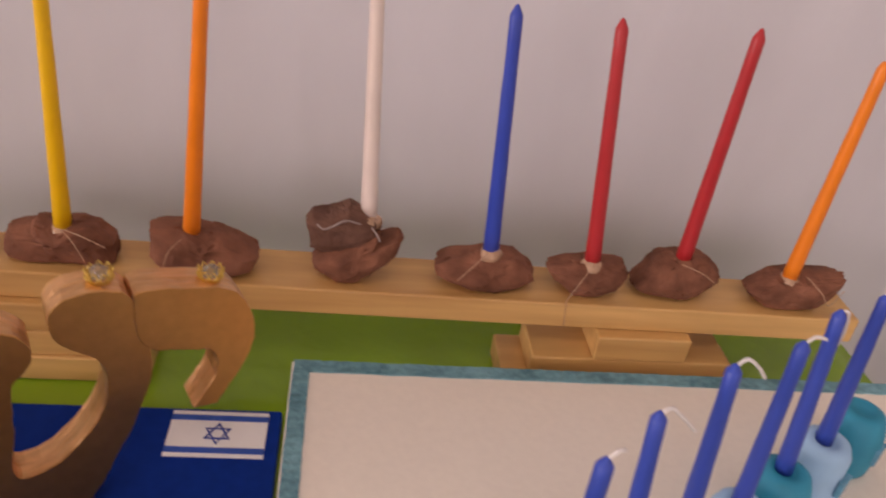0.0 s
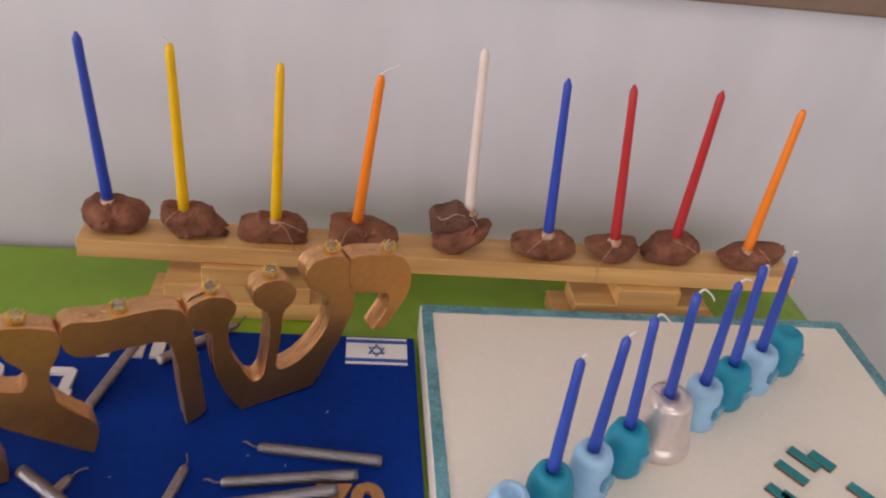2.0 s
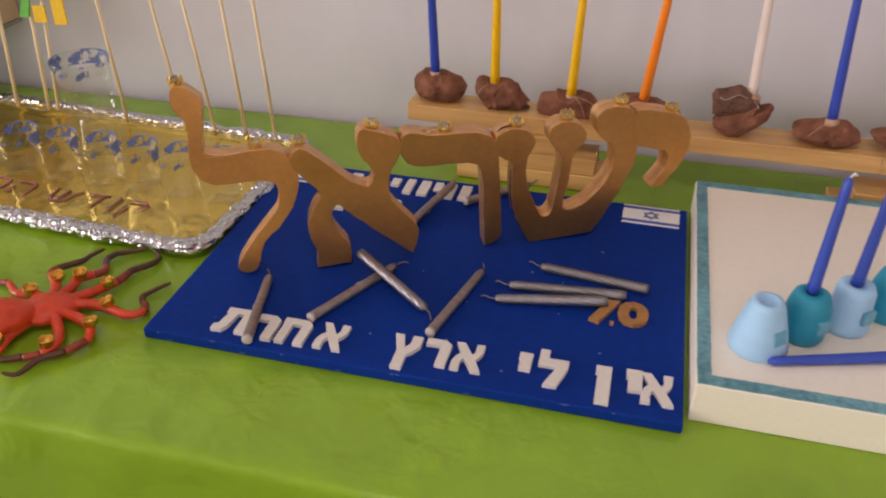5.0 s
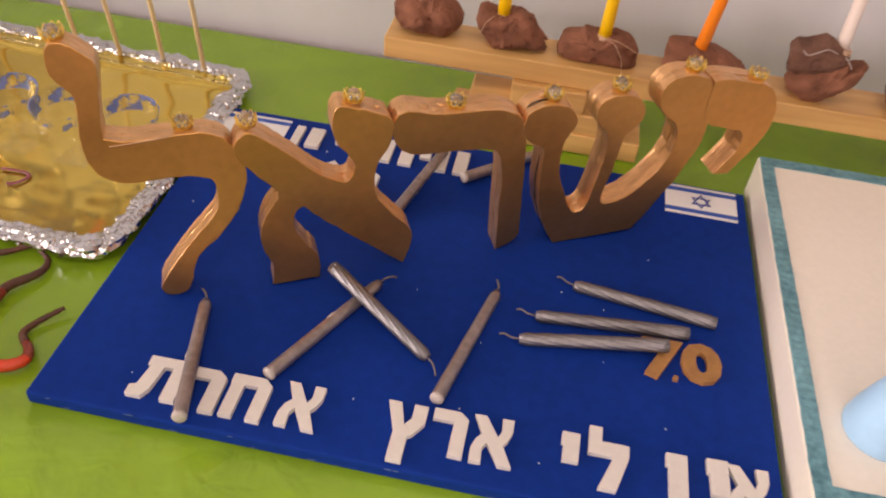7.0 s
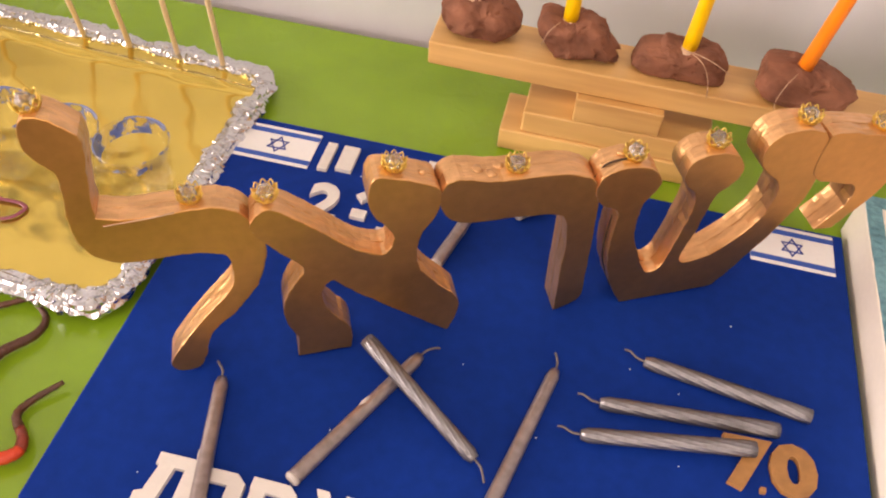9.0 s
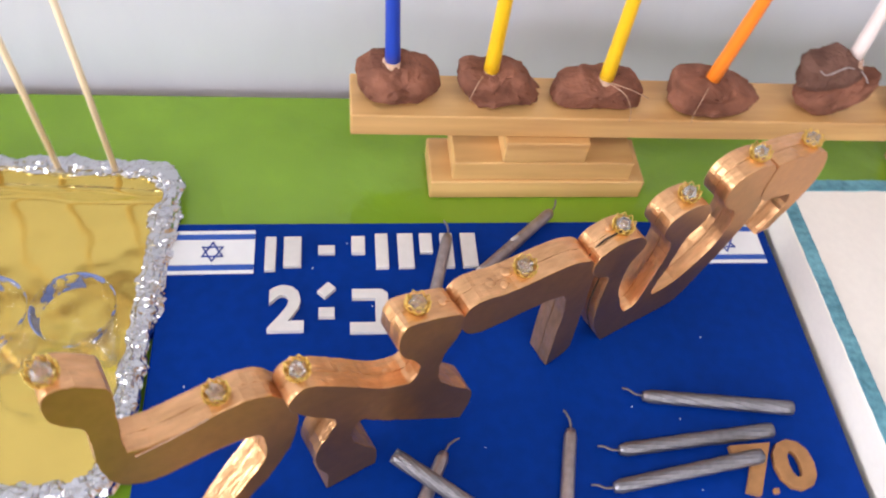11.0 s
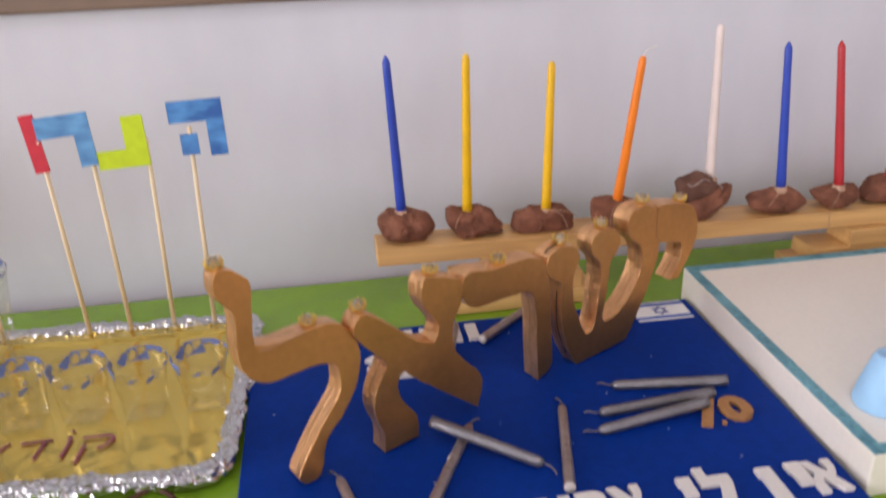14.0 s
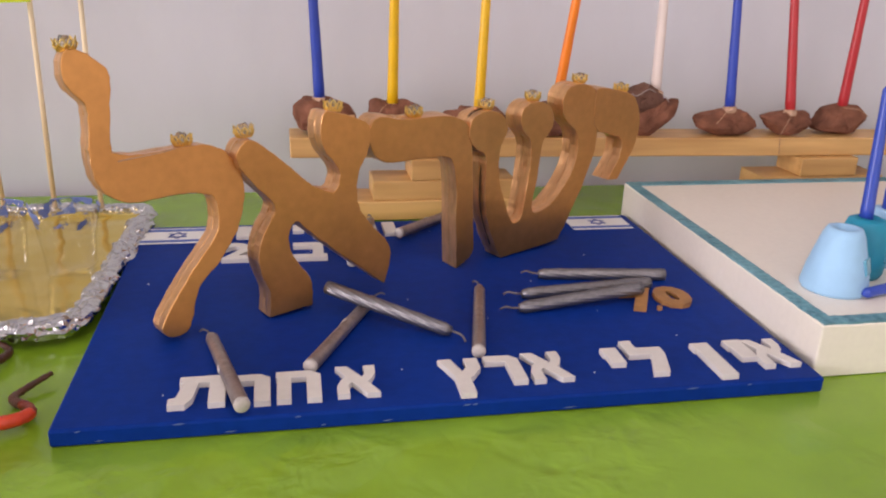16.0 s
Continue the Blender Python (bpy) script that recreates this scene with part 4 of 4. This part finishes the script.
# slim teal bars in slanting rows
for x, y, w, h in ((0.645, 0.080, 0.010, 0.010), (0.660, 0.087, 0.008, 0.028), (0.669, 0.081, 0.008, 0.024), (0.679, 0.103, 0.008, 0.028), (0.687, 0.097, 0.008, 0.026), (0.697, 0.125, 0.008, 0.030),
                   (0.713, 0.139, 0.008, 0.030), (0.727, 0.137, 0.009, 0.024), (0.681, 0.057, 0.008, 0.030), (0.695, 0.073, 0.008, 0.028), (0.703, 0.067, 0.008, 0.026),
                   (0.721, 0.088, 0.008, 0.026), (0.731, 0.083, 0.009, 0.028), (0.745, 0.104, 0.008, 0.030), (0.748, 0.060, 0.009, 0.024)):
    bm = box(-w * 0.55, w * 0.55, -h * 0.42, h * 0.42, 0.0002, 0.0030, 0.0005)
    bm.transform(pose(x - WX, y - WY, WTOP, 0, 0, 36))
    bar = part("bar", bm, TEALEDGE, white, "teal painted wooden bar")
    bar.data.materials.append(CUTEDGE)
    for p in bar.data.polygons:
        if p.normal.z < 0.5:
            p.material_index = 1

# ---- foil tray with glasses ----
TX0, TX1, TY0, TY1 = -0.43, 0.0035, -0.117, 0.116
tray = thing("foil_tray", pose(-0.010, 0.230, 0, 0, 0, -3.2), "gold foil tray with a crumpled aluminium rim", "tray")
part("base", box(TX0 + 0.006, TX1 - 0.006, TY0 + 0.006, TY1 - 0.004, 0.0003, 0.0100, 0.002), CARD, tray)


def foil_sheet():
    bm = bmesh.new()
    nx, ny = 110, 90
    grid = []
    for i in range(nx + 1):
        row = []
        for k in range(ny + 1):
            x, y = TX0 + 0.004 + (TX1 - TX0 - 0.008) * i / nx, TY0 + 0.004 + (TY1 - TY0 - 0.008) * k / ny
            fold = 0.0055 * math.exp(-((y - TY1 + 0.024 - 0.003 * noise.noise((x * 16, 2, 0))) / 0.0045) ** 2) * (0.6 + 0.5 * noise.noise((x * 30, 5, 0)))
            row.append(bm.verts.new((x, y, 0.0118 + fold + 0.0012 * noise.noise((x * 22, y * 22, 0)) + 0.0004 * noise.noise((x * 70, y * 70, 4)))))
        grid.append(row)
    for i in range(nx):
        for k in range(ny):
            bm.faces.new((grid[i][k], grid[i + 1][k], grid[i + 1][k + 1], grid[i][k + 1]))
    return bm


part("foil_sheet", foil_sheet(), GOLDFOIL, tray, "smooth gold foil", smooth=True)


def foil_rim():
    """Crumpled foil round the tray, faceted and uneven."""
    rnd = random.Random(5)
    corner = 0.02
    line = []
    cs = [(TX1 - corner, TY0 + corner, -90), (TX1 - corner, TY1 - corner, 0), (TX0 + corner, TY1 - corner, 90), (TX0 + corner, TY0 + corner, 180)]
    for (cx, cy, a0) in cs:
        for i in range(7):
            a = radians(a0 + 15 * i)
            line.append(Vector((cx + corner * math.cos(a), cy + corner * math.sin(a), 0)))
    dense = []
    for a, b in zip(line, line[1:] + line[:1]):
        n = max(1, round((b - a).length / 0.0017))
        dense += [a.lerp(b, i / n) for i in range(n)]
    bm = bmesh.new()
    rings = []
    count, sides = len(dense), 20
    for i, p in enumerate(dense):
        d = (dense[(i + 1) % count] - dense[i - 1]).normalized()
        out = Vector((d.y, -d.x, 0))
        swell = 0.9 + 0.4 * noise.noise(p * 22) + 0.25 * noise.noise(p * 70)
        ring = []
        for k in range(sides):
            a = 2 * math.pi * k / sides
            jig = 1 + rnd.uniform(-0.09, 0.09) + 0.35 * noise.noise(Vector((p.x * 120, p.y * 120, k * 0.8)))
            rx, rz = 0.0088 * swell * jig, 0.0058 * swell * jig
            q = p + out * (rx * math.cos(a)) + Vector((0, 0, max(0.0006, 0.0105 + rz * math.sin(a))))
            ring.append(bm.verts.new(q + d * rnd.uniform(-0.0007, 0.0007)))
        rings.append(ring)
    for i in range(count):
        a, b = rings[i], rings[(i + 1) % count]
        for k in range(sides):
            f = (a[k], a[(k + 1) % sides], b[(k + 1) % sides], b[k])
            if (i + k) % 2:
                bm.faces.new((f[0], f[1], f[2]))
                bm.faces.new((f[0], f[2], f[3]))
            else:
                bm.faces.new((f[0], f[1], f[3]))
                bm.faces.new((f[1], f[2], f[3]))
    return bm


part("rim", foil_rim(), FOIL, tray, "crumpled aluminium foil rim")

# the marker word on the foil, right to left
STROKES = {
    "kof": [[(0.0, 0.9), (0.75, 0.95), (1.0, 0.8), (0.85, 0.45), (0.6, 0.3)], [(0.15, 0.55), (0.1, -0.35)]],
    "vav": [[(0.3, 1.0), (0.5, 0.9), (0.45, 0.0)], [(0.35, 1.35), (0.5, 1.35)]],
    "dalet": [[(0.0, 0.85), (1.0, 0.95)], [(0.8, 0.95), (0.7, 0.0)]],
    "shin": [[(0.0, 0.9), (0.15, 0.1), (0.6, 0.05), (1.0, 0.95)], [(0.5, 0.9), (0.4, 0.1)]],
    "he": [[(0.0, 0.9), (0.9, 0.9), (0.95, 0.0)], [(0.15, 0.5), (0.1, 0.0)]],
    "mem": [[(0.1, 0.9), (0.9, 0.9), (0.9, 0.05), (0.1, 0.05), (0.1, 0.9)]],
}
for key, x, y, w in (("kof", -0.108, -0.084, 0.023), ("vav", -0.124, -0.084, 0.013), ("dalet", -0.154, -0.084, 0.023), ("shin", -0.192, -0.084, 0.029), ("he", -0.242, -0.084, 0.024), ("mem", -0.274, -0.084, 0.024)):
    bm = bmesh.new()
    for st in STROKES[key]:
        join(bm, tube(curve_through([(x + w * u, y + 0.024 * v, 0.0) for u, v in st], 4), 0.0015, 6))
    bm.transform(pose(0, 0, 0.0129) @ Matrix.Diagonal((1, 1, 0.3, 1)))
    part("writing", bm, INK, tray, "purple marker letter", smooth=True)


def cup_wall(rows):
    """A thin wall from (half width, height) rows, square with soft corners at the foot and round at the rim."""
    bm = bmesh.new()
    sides, rings, top = 40, [], rows[-1][1]
    for r, z in rows:
        ring = []
        power = 2 + 5 * max(0.0, 1 - z / (top * 0.85)) ** 0.7
        for i in range(sides):
            a = 2 * math.pi * i / sides + math.pi / 4
            c, q = math.cos(a), math.sin(a)
            k = (abs(c) ** power + abs(q) ** power) ** (-1 / power)
            ring.append(bm.verts.new((r * k * c, r * k * q, z)))
        rings.append(ring)
    bm.faces.new(rings[0][::-1])
    for a, b in zip(rings, rings[1:]):
        for i in range(sides):
            bm.faces.new((a[i], a[(i + 1) % sides], b[(i + 1) % sides], b[i]))
    return bm


def glass(x, y, z, k=1.0):
    """A clear plastic cup with brush marks of blue paint round its rim."""
    ob = thing("plastic_cup", pose(x, y, z, 0, 0, random.uniform(-9, 9)) @ Matrix.Scale(k, 4), "small clear square-footed plastic cup with a blue painted rim", "cup", "cups on the tray")
    part("cup_wall", cup_wall([(0.0140, 0.0), (0.0150, 0.001), (0.0158, 0.012), (0.0172, 0.024), (0.0198, 0.036), (0.0224, 0.0455)]), CLEAR, ob, smooth=True)
    part("rim_paint", lathe([(0.0201, 0.0345), (0.0229, 0.0455), (0.0226, 0.0462), (0.0219, 0.0455)], 28), RIMPAINT, ob, "patchy blue paint", smooth=True)
    return ob


for i in range(8):
    glass(-0.032 - 0.0465 * i, 0.204 + 0.003 * noise.noise((i * 1.7, 0, 0)), 0.0135)
stand = thing("plastic_cup", pose(-0.211, 0.262, 0.0592 + 0.0005, 180), "clear plastic cup turned upside down as a stand", "cup", "cups on the tray")
part("cup_wall", lathe([(0.0, 0.0), (0.0155, 0.0), (0.0165, 0.001), (0.0195, 0.028), (0.0232, 0.0455)], 28), CLEAR, stand, smooth=True)
glass(-0.211, 0.262, 0.0602, 1.32)

# ---- box behind the tray ----
crate = thing("beige_box", pose(-0.57, 0.382, 0), "beige cardboard box on a grey stand beside the wall", "box")
part("stand", box(-0.07, 0.06, -0.03, 0.03, 0.0003, 0.0905, 0.003), GREYCARD, crate)
part("edge", box(-0.15, 0.15, -0.05, 0.05, 0.0907, 0.0955, 0.001), GREYCARD, crate, "grey card edge")
part("body", box(-0.149, 0.149, -0.049, 0.049, 0.0957, 0.2, 0.002), BEIGE, crate)

# ---- letters on skewers ----
FOAM = {
    "he": [[(0, 1), (1, 1), (1, 0), (0.68, 0), (0.68, 0.62), (0, 0.62)], [(0.16, 0.42), (0.48, 0.42), (0.48, 0.05), (0.16, 0.05)]],
    "nun": [[(0.58, 1), (1, 1), (1, 0), (0, 0), (0, 0.36), (0.58, 0.36)]],
    "resh": [[(0, 1), (1, 1), (1, 0), (0.68, 0), (0.68, 0.6), (0, 0.6)]],
    "vav": [[(0.1, 1), (0.9, 1), (1.0, 0), (0.2, 0)]],
    "tav": [[(0.05, 1), (1, 1), (1, 0), (0.72, 0), (0.72, 0.7), (0.45, 0.7), (0.4, 0), (0, 0), (0, 0.3), (0.15, 0.3), (0.2, 0.7), (0.05, 0.7)]],
    "lamed": [[(0, 1), (0.3, 1), (0.3, 0.7), (1, 0.7), (0.7, 0), (0.35, 0), (0.6, 0.45), (0, 0.45)]],
}


def skewer_letter(key, foot, top, width, height, material, colour, at=0.5, turn=0):
    """A foam letter glued to the front of a bamboo skewer that is stuck in the tray; top: where the letter's foot meets it."""
    ob = thing("skewer_letter", along(foot, top), colour + " foam letter on a bamboo skewer in the tray", "skewer", "letters on skewers")
    length = (Vector(top) - Vector(foot)).length
    part("skewer", tube([(0, 0, 0), (0, 0, length * 0.5), (0, 0, length + height * 0.55)], [0.0021, 0.0021, 0.0019], 8), BAMBOO, ob, smooth=True)
    m = ob.matrix_world.inverted() @ Matrix.Translation(Vector(top) + Vector((0, -0.0075, 0))) @ pose(0, 0, 0, 82, turn, 0) @ pose(-width * at, 0, 0)
    bm = bmesh.new()
    for outline in FOAM[key]:
        join(bm, prism([(x * width, y * height) for x, y in outline], 0.0022))
    bm.transform(m)
    part("letter", bm, material, ob)


skewer_letter("he", (-0.040, 0.345, 0.012), (-0.030, 0.311, 0.190), 0.044, 0.047, FOAMBLUE, "blue", 0.30, -2)
skewer_letter("nun", (-0.078, 0.347, 0.012), (-0.066, 0.312, 0.186), 0.041, 0.042, FOAMLIME, "lime-yellow", 0.93, -3)
skewer_letter("resh", (-0.118, 0.347, 0.012), (-0.111, 0.312, 0.189), 0.042, 0.044, FOAMMID, "blue", 0.84, -5)
skewer_letter("vav", (-0.156, 0.347, 0.012), (-0.150, 0.314, 0.185), 0.014, 0.048, FOAMRED, "red", 0.55, -6)
skewer_letter("tav", (-0.234, 0.347, 0.012), (-0.217, 0.318, 0.188), 0.040, 0.042, FOAMVIOLET, "violet-blue", 0.6, -5)
skewer_letter("he", (-0.327, 0.345, 0.012), (-0.289, 0.318, 0.135), 0.048, 0.048, FOAMYELLOW, "yellow", 0.25, -4)
skewer_letter("lamed", (-0.340, 0.345, 0.012), (-0.305, 0.318, 0.142), 0.034, 0.05, FOAMGREEN, "green", 0.55, -4)
skewer_letter("lamed", (-0.385, 0.345, 0.012), (-0.346, 0.318, 0.150), 0.032, 0.05, FOAMYELLOW, "yellow", 0.4, -4)

# ---- toy octopus ----
OCX, OCY = -0.106, 0.020
octo = thing("toy_octopus", pose(OCX, OCY, 0), "red rubber toy octopus with dark tentacle tips and gold bead caps", "toy")


def lump(name, cx, cy, cz, rx, ry, rz, turn):
    bm = bmesh.new()
    bmesh.ops.create_uvsphere(bm, u_segments=28, v_segments=16, radius=1)
    for v in bm.verts:
        k = 1 + 0.06 * noise.noise(v.co * 2.5)
        v.co = (v.co.x * rx * k, v.co.y * ry * k * (1 - 0.18 * v.co.x), v.co.z * rz * k)
    bm.transform(pose(cx - OCX, cy - OCY, cz, 0, 0, turn))
    for v in bm.verts:
        v.co.z = max(v.co.z, 0.0006)
    return part(name, bm, RUBBER, octo, smooth=True)


lump("body", -0.088, 0.004, 0.010, 0.024, 0.019, 0.0098, 35)
lump("head", -0.119, -0.029, 0.015, 0.036, 0.023, 0.0165, 38)
ARMS = [
    [(-0.094, 0.016), (-0.102, 0.030), (-0.112, 0.042), (-0.123, 0.052), (-0.121, 0.063), (-0.110, 0.077), (-0.109, 0.089), (-0.101, 0.099)],
    [(-0.088, 0.016), (-0.090, 0.034), (-0.093, 0.048), (-0.087, 0.057), (-0.080, 0.067), (-0.089, 0.084), (-0.087, 0.096), (-0.074, 0.106), (-0.061, 0.113)],
    [(-0.080, 0.014), (-0.072, 0.029), (-0.064, 0.043), (-0.058, 0.058), (-0.057, 0.074), (-0.046, 0.090), (-0.047, 0.103), (-0.059, 0.111)],
    [(-0.076, 0.010), (-0.062, 0.018), (-0.045, 0.019), (-0.026, 0.015), (-0.015, 0.022), (-0.017, 0.031), (-0.027, 0.041), (-0.026, 0.051), (-0.014, 0.066)],
]
ARMS += [
    [(-0.076, 0.002), (-0.060, 0.000), (-0.045, -0.006), (-0.037, -0.020), (-0.046, -0.036), (-0.060, -0.048), (-0.066, -0.066), (-0.076, -0.070)],
    [(-0.078, -0.004), (-0.066, -0.016), (-0.057, -0.030), (-0.062, -0.044), (-0.078, -0.052), (-0.094, -0.057), (-0.110, -0.062)],
    [(-0.098, 0.011), (-0.114, 0.019), (-0.132, 0.018), (-0.150, 0.030), (-0.168, 0.032), (-0.186, 0.048)],
    [(-0.092, -0.010), (-0.098, -0.034), (-0.096, -0.052), (-0.110, -0.066), (-0.130, -0.066), (-0.148, -0.076)],
]
for arm, red in zip(ARMS, (0.4, 0.42, 0.4, 0.55, 0.45, 0.5, 0.6, 0.5)):
    pts = curve_through([(x - OCX, y - OCY, 0.0115 if i == 0 else 0.0098 - 0.0066 * i / (len(arm) - 1) + (0.003 if i == len(arm) - 1 else 0)) for i, (x, y) in enumerate(arm)], 7)
    n = len(pts) - 1
    radii = [0.0036 * (1 - i / n) ** 0.8 + 0.0013 + 0.00018 * math.sin(i * 2.6) for i in range(n + 1)]
    cut, far = int(n * red), int(n * (red + 0.14))
    limb = part("tentacle", tube(pts[:cut + 1], radii[:cut + 1], 10), RUBBER, octo, smooth=True)
    part("band", tube(pts[cut:far + 1], radii[cut:far + 1], 10), MIDRUBBER, limb, "brownish red stretch of the tentacle", smooth=True)
    part("tip", tube(pts[far:], radii[far:], 10), DARKRUBBER, limb, "dark brown tentacle tip", smooth=True)


def octo_cap(x, y, z):
    """A shallow gold cup with an embossed wall."""
    bm = lathe([(0, 0.0004), (0.0045, 0.0), (0.0058, 0.0012), (0.0066, 0.0048), (0.0071, 0.0056), (0.0067, 0.0058), (0.0060, 0.0046), (0.0052, 0.0016), (0, 0.0012)], 30)
    for i, v in enumerate(bm.verts):
        a = math.atan2(v.co.y, v.co.x)
        k = 1 + 0.05 * math.cos(10 * a)
        v.co = (v.co.x * k, v.co.y * k, v.co.z * (1 + 0.06 * math.sin(5 * a)))
    bm.transform(pose(x - OCX, y - OCY, z, random.uniform(-16, 16), random.uniform(-16, 16), 0) @ Matrix.Diagonal((0.85, 0.85, 1.25, 1)))
    part("bead_cap", bm, OLDGOLD, octo, "gold bead cap", smooth=True)


for x, y in ((-0.107, 0.042), (-0.091, 0.050), (-0.060, 0.044), (-0.043, 0.020), (-0.041, -0.008), (-0.060, -0.038), (-0.118, 0.018), (-0.098, -0.046)):
    octo_cap(x, y, 0.0095)
